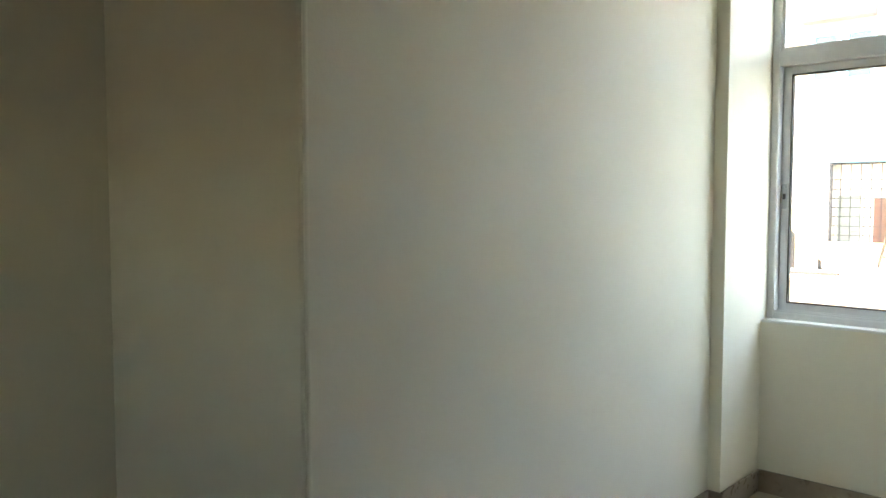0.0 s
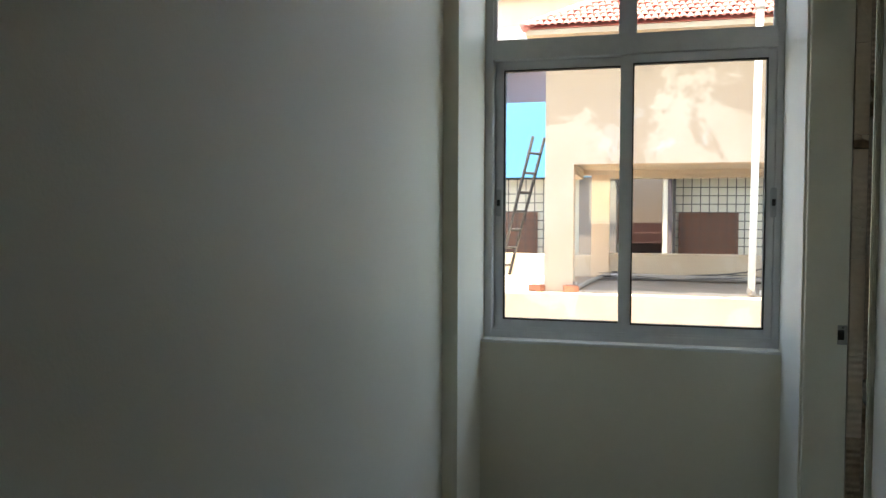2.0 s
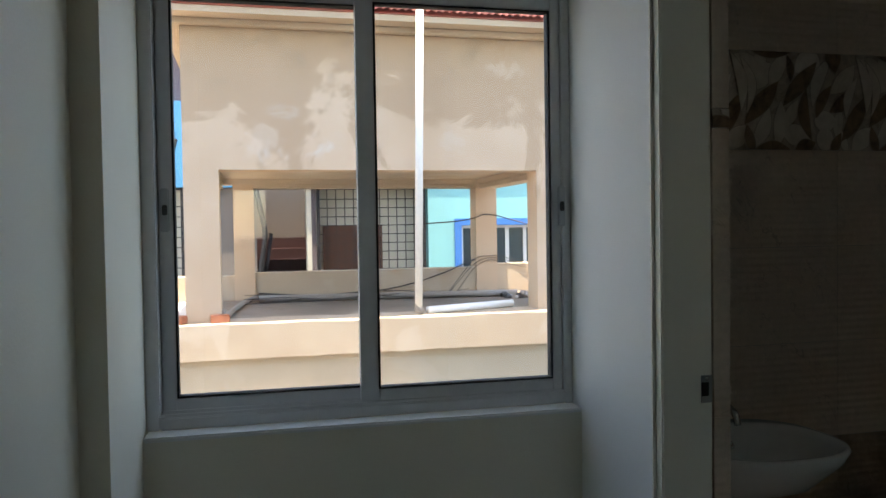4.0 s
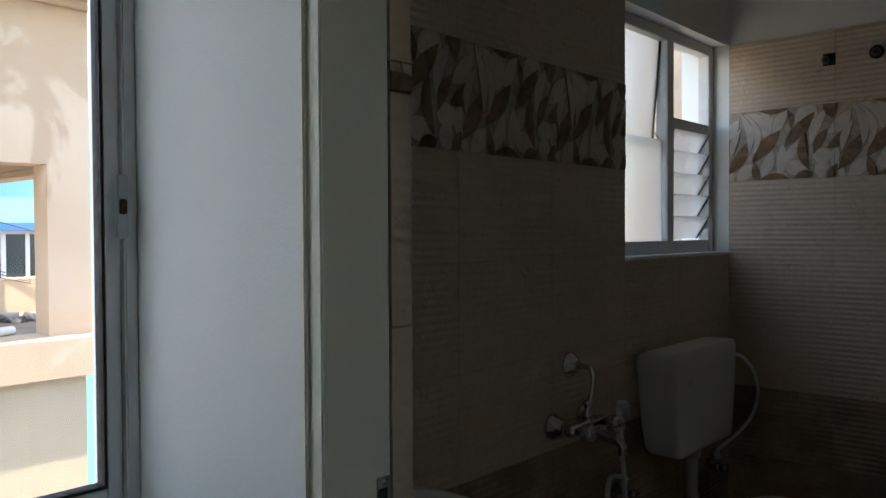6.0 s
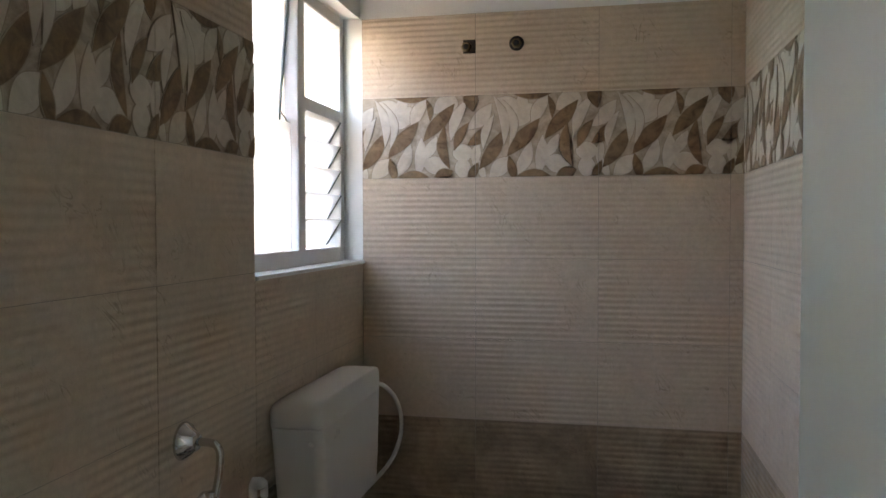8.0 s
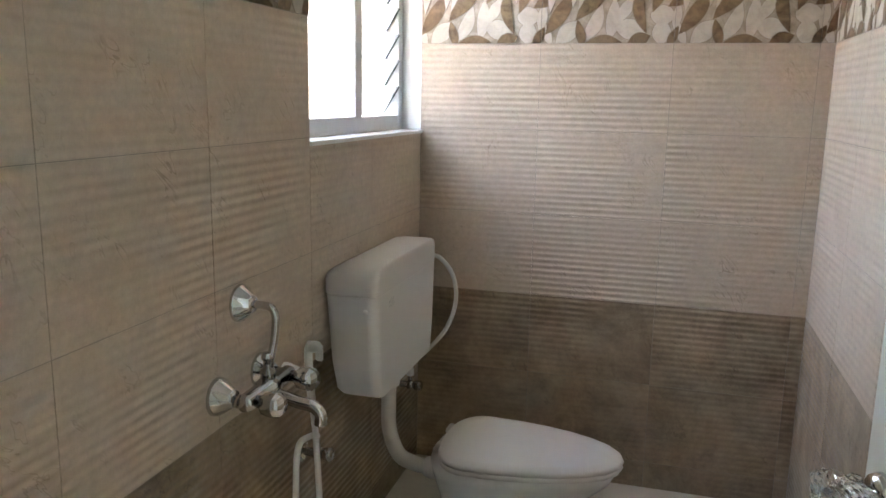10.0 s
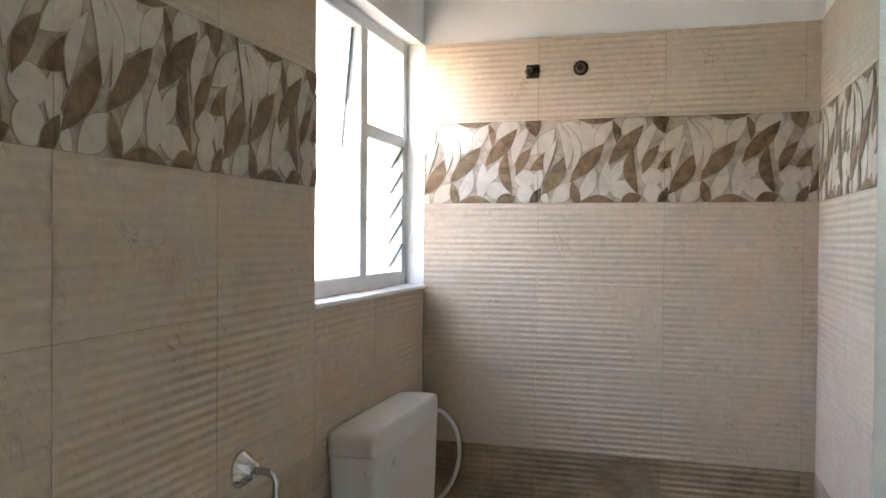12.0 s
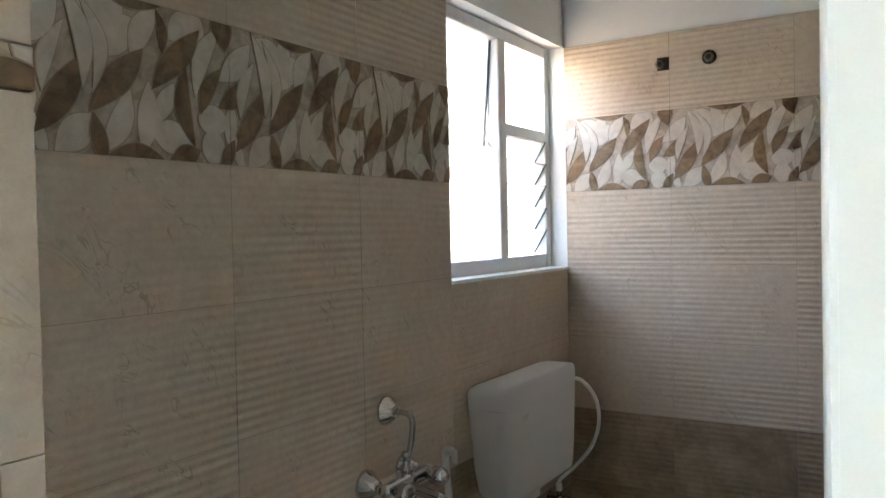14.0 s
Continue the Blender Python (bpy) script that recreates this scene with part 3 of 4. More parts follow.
flush = thing("flush_pipe", (CX, 0.03, 0.2), "white plastic flush pipe bent from cistern to pan", "pipe")
part("pipe", tube([(CX, 0.035, CZ - 0.002), (CX, 0.035, 0.36), (CX, 0.032, 0.27), (CX, 0.0, 0.19), (CX, -0.06, 0.165), (CX, -0.13, 0.16)], 0.024, 14), M_PLASTIC, flush)
part("nut", lathe([(0.0, 0.05), (0.033, 0.05), (0.036, 0.03), (0.034, 0.0), (0, 0)], aim((CX, 0.035, CZ - 0.05), (0, 0, 1)), 14), M_PLASTIC, flush)
part("collar", lathe([(0.0, 0.05), (0.033, 0.05), (0.036, 0.02), (0.03, 0.0), (0, 0)], aim((CX, -0.09, 0.162), (0, -1, 0)), 14), M_PLASTIC, flush)


def oval(cx, y_back, y_front, half, z, n=28, flat=0.55):
    """An egg outline, blunt at the back and long at the front."""
    out = []
    for i in range(n):
        a = 2 * math.pi * i / n
        c, s = math.cos(a), math.sin(a)
        mid = y_back - flat * half
        y = mid + (s * (y_back - mid) if s > 0 else s * (mid - y_front))
        x = cx + half * math.copysign(abs(c) ** (0.75 if s > 0 else 0.95), c)
        out.append(Vector((x, y, z)))
    return out


SEAT = 0.275
toilet = thing("toilet", (CX, -0.4, BFLOOR), "white ceramic floor-standing toilet with closed lid", "toilet")
part("bowl", loft([oval(CX, -0.16, -0.50, 0.11, BFLOOR), oval(CX, -0.16, -0.50, 0.105, BFLOOR + 0.12), oval(CX, -0.15, -0.58, 0.13, SEAT - 0.15), oval(CX, -0.13, -0.665, 0.172, SEAT - 0.07), oval(CX, -0.125, -0.685, 0.182, SEAT - 0.032)]), M_CERAMIC, toilet)
part("seat", loft([oval(CX, -0.150, -0.692, 0.186, SEAT - 0.031), oval(CX, -0.148, -0.696, 0.189, SEAT - 0.024), oval(CX, -0.150, -0.692, 0.186, SEAT - 0.016)]), M_PLASTIC, toilet)
part("lid", loft([oval(CX, -0.150, -0.694, 0.187, SEAT - 0.0145), oval(CX, -0.148, -0.697, 0.190, SEAT - 0.006), oval(CX, -0.153, -0.690, 0.184, SEAT + 0.002), oval(CX, -0.19, -0.64, 0.15, SEAT + 0.006)]), M_PLASTIC, toilet, "white plastic closed lid")
for s in (-0.07, 0.07):
    part("hinge", rod((CX + s - 0.02, -0.15, SEAT - 0.008), (CX + s + 0.02, -0.15, SEAT - 0.008), 0.011), M_PLASTIC, toilet)


def flange(p, d=(0, -1, 0), r=0.036, h=0.03, bm=None):
    return lathe([(0.0, h), (r * 0.42, h), (r * 0.5, h * 0.85), (r * 0.95, h * 0.25), (r, 0.004), (r, 0.0)], aim(p, d), 24, bm)


WALLY = BY1 - 0.0005
mixer = thing("wall_mixer", (1.46, WALLY, 0.62), "chrome wall mixer tap with bent shower riser on tiled wall", "mixer tap")
MZ, MY = 0.672, 0.055
part("flange", flange((1.372, WALLY, MZ + 0.004), r=0.042, h=0.045), M_CHROME, mixer)
part("flange", flange((1.552, WALLY, MZ + 0.004), r=0.040, h=0.04), M_CHROME, mixer)
part("flange", flange((1.474, WALLY, 0.855), r=0.042, h=0.036), M_CHROME, mixer)
part("mixer_body", rod((1.372, 0.09, MZ), (1.372, MY, MZ), 0.015, bm=rod((1.552, 0.09, MZ), (1.552, MY, MZ), 0.015, bm=lathe([(0, 0), (0.016, 0), (0.02, 0.01), (0.021, 0.08), (0.027, 0.09), (0.027, 0.12), (0.021, 0.13), (0.02, 0.20), (0.016, 0.21), (0, 0.21)], aim((1.357, MY, MZ), (1, 0, 0))))), M_CHROME, mixer)
for x in (1.385, 1.545):
    k = part("knob", lathe([(0.0, 0.080), (0.020, 0.078), (0.028, 0.064), (0.026, 0.036), (0.016, 0.030), (0.013, 0.0), (0, 0)], aim((x, MY - 0.012, MZ), (-0.35, -1, 0.1)), 8), M_CHROME, mixer, "faceted chrome knob")
part("spout", tube([(1.463, MY - 0.01, MZ - 0.012), (1.463, MY - 0.07, MZ - 0.025), (1.463, MY - 0.105, MZ - 0.03), (1.463, MY - 0.125, MZ - 0.045), (1.463, MY - 0.125, MZ - 0.07)], 0.014, 14), M_CHROME, mixer)
part("diverter", lathe([(0, 0), (0.017, 0), (0.017, 0.03), (0.01, 0.035), (0.01, 0.05), (0.014, 0.055), (0.012, 0.068), (0, 0.07)], aim((1.463, MY, MZ + 0.012), (0, 0, 1)), 16), M_CHROME, mixer)
part("riser", tube([(1.474, 0.10, 0.855), (1.474, 0.066, 0.855), (1.473, 0.046, 0.849), (1.472, 0.038, 0.828), (1.469, 0.041, 0.78), (1.465, 0.050, 0.735), (1.463, MY, 0.712)], 0.0088, 12), M_CHROME, mixer)


def angle_valve(name, p, out=0.085, group="angle valves"):
    x, y, z = p
    v = thing(name, (x, y, z), "chrome angle valve on the brown tiled wall", "valve", group)
    part("flange", flange((x, y, z), r=0.03, h=0.012), M_CHROME, v)
    part("body", lathe([(0, 0.008), (0.012, 0.008), (0.012, 0.035), (0.016, 0.037), (0.016, 0.058), (0.01, 0.06), (0, 0.06)], aim(p, (0, -1, 0)), 14), M_CHROME, v)
    part("knob", lathe([(0, 0.058), (0.013, 0.06), (0.019, 0.068), (0.019, out), (0.012, out + 0.006), (0, out + 0.007)], aim(p, (0, -1, 0)), 8), M_CHROME, v)
    part("outlet", rod((x, y - 0.046, z + 0.01), (x, y - 0.046, z + 0.038), 0.008), M_CHROME, v)
    return v


angle_valve("angle_valve", (1.763, WALLY, 0.376))
angle_valve("angle_valve", (2.545, WALLY, 0.285))
fill = thing("fill_hose", (2.5, 0.05, 0.3), "white flexible hose looping to the cistern inlet", "hose")
part("hose", tube([(2.50, 0.01, 0.777), (2.532, -0.025, 0.766), (2.565, -0.065, 0.70), (2.588, -0.072, 0.60), (2.575, -0.042, 0.50), (2.562, 0.025, 0.415), (2.546, 0.075, 0.365), (2.545, 0.081, 0.335)], 0.0075, 12), M_HOSE, fill)
part("nut", lathe([(0, 0), (0.014, 0), (0.014, 0.022), (0.01, 0.03), (0, 0.03)], aim((2.545, 0.081, 0.322), (0, 0, 1)), 8), M_HOSE, fill)

spray = thing("health_faucet", (1.70, 0.09, 0.6), "white hand-held health faucet with long hose in a holder", "health faucet")
part("holder", flange((1.675, WALLY, 0.63), r=0.022, h=0.055), M_HOSE, spray)
part("spray_head", lathe([(0, 0.0), (0.013, 0.0), (0.015, 0.008), (0.014, 0.026), (0.009, 0.038), (0, 0.042)], aim((1.655, 0.04, 0.708), (-0.5, -0.6, 0.2)), 14), M_HOSE, spray)
part("trigger", box(1.674, 1.682, 0.022, 0.042, 0.665, 0.708, bevel=0.003), M_HOSE, spray)
part("grip", tube([(1.66, 0.045, 0.715), (1.665, 0.055, 0.69), (1.68, 0.06, 0.62), (1.69, 0.06, 0.555)], 0.0105, 12), M_HOSE, spray)
part("hose", tube([(1.69, 0.06, 0.555), (1.70, 0.055, 0.45), (1.69, 0.04, 0.22), (1.64, 0.02, 0.03), (1.57, 0.02, 0.01), (1.535, 0.03, 0.15), (1.555, 0.04, 0.36), (1.61, 0.06, 0.46), (1.70, 0.075, 0.45), (1.763, 0.08, 0.425)], 0.008, 10), M_HOSE, spray)

# capped pipe sockets high on the end wall
for y, z, square in ((-0.273, 1.978, True), (-0.458, 1.983, False)):
    s = thing("pipe_socket", (BX1, y, z), "dark capped pipe socket in the tiled wall", "pipe socket", "pipe sockets")
    if square:
        part("cut_out", box(BX1 - 0.002, BX1 + 0.004, y - 0.034, y + 0.012, z - 0.024, z + 0.026), M_DARK, s, "rough dark hole cut in the tile")
    else:
        part("surround", lathe([(0, 0.003), (0.026, 0.003), (0.028, 0.0)], aim((BX1 + 0.001, y, z), (-1, 0, 0)), 20), M_DARK, s)
    part("socket_rim", lathe([(0.011, 0.004), (0.012, 0.012), (0.017, 0.012), (0.020, 0.0)], aim((BX1 - 0.002, y, z), (-1, 0, 0)), 6), M_BRASS, s)
    part("plug", lathe([(0, 0.008), (0.008, 0.010), (0.013, 0.005), (0.013, 0.0)], aim((BX1 - 0.002, y, z), (-1, 0, 0)), 16), M_IRON, s)

# wash basin on the outer wall beside the doorway
BZ, BCX = 0.680, 0.470
basin = thing("wash_basin", (BCX, 0.1, BZ - 0.16), "white ceramic wall-hung wash basin with chrome tap", "wash basin")


def dish(z, front, half, back=0.0):
    """A rounded outline that grows from the wall towards the room."""
    out = []
    for i in range(36):
        a = 2 * math.pi * i / 36
        c, s = math.cos(a), math.sin(a)
        y = WALLY - 0.002 - back - (front - back) * (0.5 + 0.5 * math.copysign(abs(c) ** 0.75, c))
        out.append(Vector((BCX + half * math.copysign(abs(s) ** 0.8, s), y, z)))
    return out


part("bowl", loft([dish(BZ - 0.17, 0.22, 0.10), dish(BZ - 0.12, 0.33, 0.165), dish(BZ - 0.04, 0.41, 0.215), dish(BZ - 0.006, 0.43, 0.225), dish(BZ + 0.002, 0.427, 0.222), dish(BZ + 0.002, 0.412, 0.208, 0.075), dish(BZ - 0.012, 0.40, 0.196, 0.085), dish(BZ - 0.06, 0.37, 0.16, 0.10), dish(BZ - 0.11, 0.30, 0.11, 0.13), dish(BZ - 0.12, 0.24, 0.03, 0.19)]), M_CERAMIC, basin)
tap = part("tap", lathe([(0, 0), (0.024, 0), (0.024, 0.006), (0.014, 0.012), (0.013, 0.065), (0.017, 0.07), (0.021, 0.085), (0.016, 0.098), (0, 0.10)], aim((BCX, 0.085, BZ + 0.002), (0, 0, 1)), 18), M_CHROME, basin, "chrome pillar tap")
part("spout", tube([(BCX, 0.085, BZ + 0.045), (BCX, 0.04, BZ + 0.065), (BCX, -0.005, BZ + 0.05), (BCX, -0.018, BZ + 0.02)], 0.010, 12), M_CHROME, tap)
part("overflow", lathe([(0, 0.002), (0.012, 0.002), (0.014, 0)], aim((BCX, 0.02, BZ - 0.045), (0, -0.8, 0.5)), 14), M_CHROME, basin)

# ---------- outside: the neighbour's house ----------
FY, PX0, PX1, DECK, ARCH, RPY = 4.70, -1.398, 1.965, 0.530, 1.79, 6.80
house = thing("neighbour_house", (0.2, 6, -3.2), "weathered beige plastered house with red tiled hip roof", "house")


def rough_slab(x0, x1, profile, n, jag, seed):
    """A bar along x with the given (y, z) outline; its edges wander a little, as trowelled plaster does."""
    bm = bmesh.new()
    rows = []
    for i in range(n + 1):
        x = x0 + (x1 - x0) * i / n
        row = []
        for k, (y, z) in enumerate(profile):
            d = noise.noise(Vector((x * 4.0, seed + k * 3.7, 0))) * jag + noise.noise(Vector((x * 19.0, seed + k, 2))) * jag * 0.5
            row.append(bm.verts.new((x, y + d * 0.4, z + d)))
        rows.append(row)
    m = len(profile)
    for a, b in zip(rows, rows[1:]):
        for k in range(m):
            bm.faces.new((a[k], a[(k + 1) % m], b[(k + 1) % m], b[k]))
    bm.faces.new(rows[0])
    bm.faces.new(rows[-1][::-1])
    return bm


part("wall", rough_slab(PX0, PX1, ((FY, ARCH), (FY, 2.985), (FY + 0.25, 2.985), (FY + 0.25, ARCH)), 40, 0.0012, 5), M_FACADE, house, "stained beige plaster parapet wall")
for x0, x1, y0, y1 in ((PX0, PX0 + 0.25, FY + 0.2505, RPY), (PX1 - 0.25, PX1, FY + 0.2505, RPY), (PX0, PX1, RPY + 0.0005, RPY + 0.25)):
    part("wall", box(x0, x1, y0, y1, ARCH + 0.001, 2.985), M_FACADE2, house)
part("soffit_slab", box(PX0 + 0.2505, PX1 - 0.2505, FY + 0.2505, RPY - 0.0005, ARCH + 0.06, 1.98), M_FACADE2, house)
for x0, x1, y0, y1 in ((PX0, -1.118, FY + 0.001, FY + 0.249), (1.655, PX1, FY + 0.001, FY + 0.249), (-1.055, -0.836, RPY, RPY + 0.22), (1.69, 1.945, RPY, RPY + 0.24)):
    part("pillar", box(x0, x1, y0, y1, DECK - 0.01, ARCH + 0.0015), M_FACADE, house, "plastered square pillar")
for x in (PX0 + 0.03, PX1 - 0.24):
    part("beam", box(x, x + 0.21, FY + 0.2505, RPY - 0.0005, ARCH - 0.05, ARCH - 0.0005, bevel=0.004), M_FACADE2, house)
part("beam", box(-0.835, 1.689, RPY + 0.01, RPY + 0.22, ARCH - 0.04, ARCH - 0.0005, bevel=0.004), M_FACADE2, house)
# thin grey sheet just below the soffit slab
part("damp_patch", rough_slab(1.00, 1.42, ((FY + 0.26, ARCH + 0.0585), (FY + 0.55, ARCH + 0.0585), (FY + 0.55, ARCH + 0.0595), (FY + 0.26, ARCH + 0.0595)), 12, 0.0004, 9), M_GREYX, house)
part("ledge", rough_slab(-4.5, 3.3, ((FY - 0.12, 0.235), (FY - 0.125, DECK - 0.012), (FY - 0.112, DECK), (FY + 0.24, DECK + 0.002), (FY + 0.24, 0.235)), 110, 0.010, 1), M_FACADE2, house, "rough-edged concrete ledge")
part("lower_wall", box(-4.5, 1.895, FY - 0.05, FY + 0.24, -3.2, 0.231), M_FACADE3, house, "cream plastered lower wall")
part("sunshade", box(-4.5, 0.44, FY - 0.50, FY - 0.0505, -0.30, -0.235, bevel=0.006), M_DECK, house, "concrete sunshade over a lower window")
part("drain_hole", lathe([(0, 0.012), (0.03, 0.012), (0.045, 0.004), (0.045, 0)], aim((-0.24, FY - 0.0505, -0.18), (0, -1, 0)), 16), M_IRON, house)
part("drain_stub", rod((0.32, FY - 0.05, -0.20), (0.32, FY - 0.16, -0.21), 0.022), M_FACADE2, house)
# one terrace floor in two tones: roof shade and sunlight are in the colours
part("deck", box(PX0 + 0.0005, 3.3, FY + 0.2405, 7.3, 0.2, DECK - 0.004), M_DECK, house, "dusty concrete terrace deck, roof shade put into its colour")
part("terrace", box(-9.0, PX0, FY + 0.2405, 7.3, 0.2, DECK - 0.004), M_TERRACE, house, "terrace screed with sunlight put into its pale colour")
for x0, x1, top in ((-4.5, -1.0555, 0.80), (-0.8355, 1.6895, 0.825), (1.9455, 3.3, 0.86)):
    part("kerb", rough_slab(x0, x1, ((RPY + 0.03, DECK - 0.01), (RPY + 0.03, top - 0.01), (RPY + 0.04, top), (RPY + 0.17, top), (RPY + 0.18, DECK - 0.01)), 24, 0.006, x0), M_FACADE2, house, "low plastered terrace kerb")
part("kerb", box(2.55, 2.67, FY + 0.25, RPY + 0.02, DECK - 0.01, DECK + 0.09, bevel=0.01), M_FACADE2, house)

EAVE, RX0, RX1, RY0, RY1 = 3.05, -1.58, 2.06, FY - 0.32, 7.4
RISE = math.tan(radians(30))
part("fascia", boxes((RX0 + 0.02, RX1 - 0.02, RY0 + 0.02, RY0 + 0.09, EAVE - 0.055, EAVE - 0.005), (RX0 + 0.02, RX0 + 0.09, RY0 + 0.09, RY1, EAVE - 0.055, EAVE - 0.005), (RX1 - 0.09, RX1 - 0.02, RY0 + 0.09, RY1, EAVE - 0.055, EAVE - 0.005), (RX0 + 0.09, RX1 - 0.09, RY0 + 0.09, RY1, EAVE - 0.045, EAVE - 0.005)), M_FACADE2, house, "plastered eave edge")
part("cornice", boxes((PX0 - 0.07, PX1 + 0.07, FY - 0.09, FY - 0.0105, 2.955, EAVE - 0.046), bevel=0.006), M_FACADE2, house, "plaster cornice under the eave")
rb = bmesh.new()
run = (RY1 - RY0) / 2
cs = [rb.verts.new(c) for c in ((RX0, RY0, EAVE), (RX1, RY0, EAVE), (RX1, RY1, EAVE), (RX0, RY1, EAVE), (RX0 + run, RY0 + run, EAVE + run * RISE), (RX1 - run, RY0 + run, EAVE + run * RISE))]
for f in ((0, 1, 5, 4), (1, 2, 5), (2, 3, 4, 5), (3, 0, 4), (0, 3, 2, 1)):
    rb.faces.new([cs[i] for i in f])
roof = part("roof", rb, M_ROOF, house, "red clay tile hip roof")

# pipes on the neighbour's ledge
pvc = thing("down_pipe", (0.53, FY - 0.08, DECK), "white plastic downpipe standing on the neighbour's ledge", "pipe")
part("pipe", rod((0.530, FY - 0.07, DECK + 0.035), (0.515, FY - 0.42, 3.70), 0.033, 16), M_PVC, pvc)
part("elbow", tube([(0.530, FY - 0.07, DECK + 0.10), (0.529, FY - 0.068, DECK + 0.048), (0.56, FY - 0.06, DECK + 0.043)], 0.038, 14), M_PVCG, pvc)
part("clip", rod((0.5178, FY - 0.362, 3.10), (0.5176, FY - 0.367, 3.15), 0.042), M_PVCG, pvc)
solid("loose_pipe", rod((0.62, FY - 0.04, DECK + 0.036), (1.51, FY + 0.30, DECK + 0.036), 0.034, 16), M_PVC, "white plastic pipe lying loose on the ledge", "pipe")
solid("long_pipe", tube([(-0.80, 6.45, DECK + 0.034), (0.3, 6.35, DECK + 0.034), (1.95, 6.12, DECK + 0.034)], 0.036, 12, 3), M_PVCG, "dusty grey pipe lying across the terrace", "pipe")
solid("bent_conduit", tube([(-1.10, FY + 0.05, DECK + 0.10), (-1.09, FY + 0.12, DECK + 0.025), (-1.03, 5.6, DECK + 0.025), (-0.86, 6.65, DECK + 0.03), (-0.70, 6.72, DECK + 0.03)], 0.025, 10, 4), M_PVCG, "grey conduit bent across the terrace floor", "conduit")
for x, y, turn in ((-1.13, FY - 0.04, 8), (-1.47, FY + 0.0, -25)):
    b = box(-0.075, 0.075, -0.05, 0.05, 0.0, 0.065, bevel=0.006)
    b.transform(pose(x, y, DECK + 0.003, 0, 0, turn))
    solid("loose_brick", b, M_BRICK, "chipped red brick lying on the ledge", "brick", group="loose bricks")
rng = random.Random(4)
for i in range(7):
    y = 6.15 + 0.09 * i
    pts = [(-0.95 + 0.42 * k, y + rng.uniform(-0.12, 0.12), DECK + 0.012 + rng.uniform(0, 0.05)) for k in range(7)]
    solid("cable", tube(pts, 0.0045, 6, 4), M_CABLE, "dusty black cable trailing over the terrace", "cable", group="terrace cables")
solid("cable", tube([(-0.80, 6.78, 0.60), (-0.2, 6.76, 0.56), (0.6, 6.74, 0.60), (1.2, 6.76, 0.74), (1.66, 6.78, 0.92)], 0.008, 6, 4), M_CABLE, "dusty black cable sagging along the kerb", "cable", group="terrace cables")
for i in range(3):
    pts = [(1.30 + rng.uniform(-.1, .1), 6.5, DECK + 0.02), (1.64, 6.77, 0.80 + 0.05 * i), (1.82, 6.775, 0.90 + 0.025 * i), (1.99, 6.77, 0.88 + 0.03 * i), (2.3, 6.78, 0.80 + 0.02 * i)]
    solid("cable", tube(pts, 0.0045, 6, 4), M_CABLE, "dusty black cable wound round a pillar", "cable", group="terrace cables")
solid("hanging_cable", tube([(0.95, 7.4, 1.33), (1.45, 6.85, 1.36), (1.68, 6.78, 1.40), (1.95, 6.775, 1.42), (3.3, 6.8, 1.10), (4.6, 7.4, 1.55)], 0.007, 6, 4), M_CABLE, "thin black cable strung across the terrace opening", "cable")
for k in range(7):
    x, y, r = 1.90 + rng.uniform(-0.13, 0.13), 5.95 + rng.uniform(-0.15, 0.15), rng.uniform(0.035, 0.065)
    lump = bmesh.new()
    bmesh.ops.create_icosphere(lump, subdivisions=2, radius=r)
    for v in lump.verts:
        v.co = v.co * (1 + noise.noise(v.co * 30 + Vector((k, 0, 0))) * 0.45)
        v.co.z = max(v.co.z * 0.8, -r * 0.4)
    bmesh.ops.translate(lump, vec=(x, y, DECK - 0.002 + r * 0.4), verts=lump.verts)
    solid("cement_lump", lump, M_CABLE if k % 3 == 0 else M_PVCG, "grey cement lump lying on the terrace", "rubble", group="terrace rubble")

sheet = thing("sloped_sheet", (-2.6, 5.9, DECK), "beige sheet propped at a slope on the terrace", "sheet")
sh = box(-0.75, 0.75, -0.3, 0.3, -0.012, 0.012, bevel=0.004)
sh.transform(pose(-3.06, 6.0, 1.19, 0, 46, 0))
part("panel", sh, M_SHEET, sheet)
for x, h in ((-2.95, 1.06), (-2.65, 0.74)):
    part("leg", box(x - 0.02, x + 0.02, 5.98, 6.02, DECK - 0.003, h), M_IRON, sheet)
for k in range(3):
    solid("plank", box(-3.9, -2.25 - 0.1 * k, 5.2 + 0.14 * k, 5.32 + 0.14 * k, DECK - 0.003, DECK + 0.03, bevel=0.003), M_BAMBOO, "weathered plank lying on the terrace", "plank", group="terrace planks")
ladder = thing("ladder", (-2.15, 6.72, DECK), "dark weathered wooden ladder leaning on the house", "ladder")
LA, LB = Vector((-2.14, 6.72, DECK - 0.002)), Vector((-1.627, 6.05, 2.20))
for d in (-0.10, 0.10):
    part("rail", rod(LA + Vector((d * 0.55, d, 0)), LB + Vector((d * 0.55, d, 0)), 0.019, 8), M_BAMBOO, ladder)
for i in range(7):
    c = LA.lerp(LB, 0.08 + 0.135 * i)
    part("rung", rod(c + Vector((-0.055, -0.10, 0)), c + Vector((0.055, 0.10, 0)), 0.016, 8), M_BAMBOO, ladder)

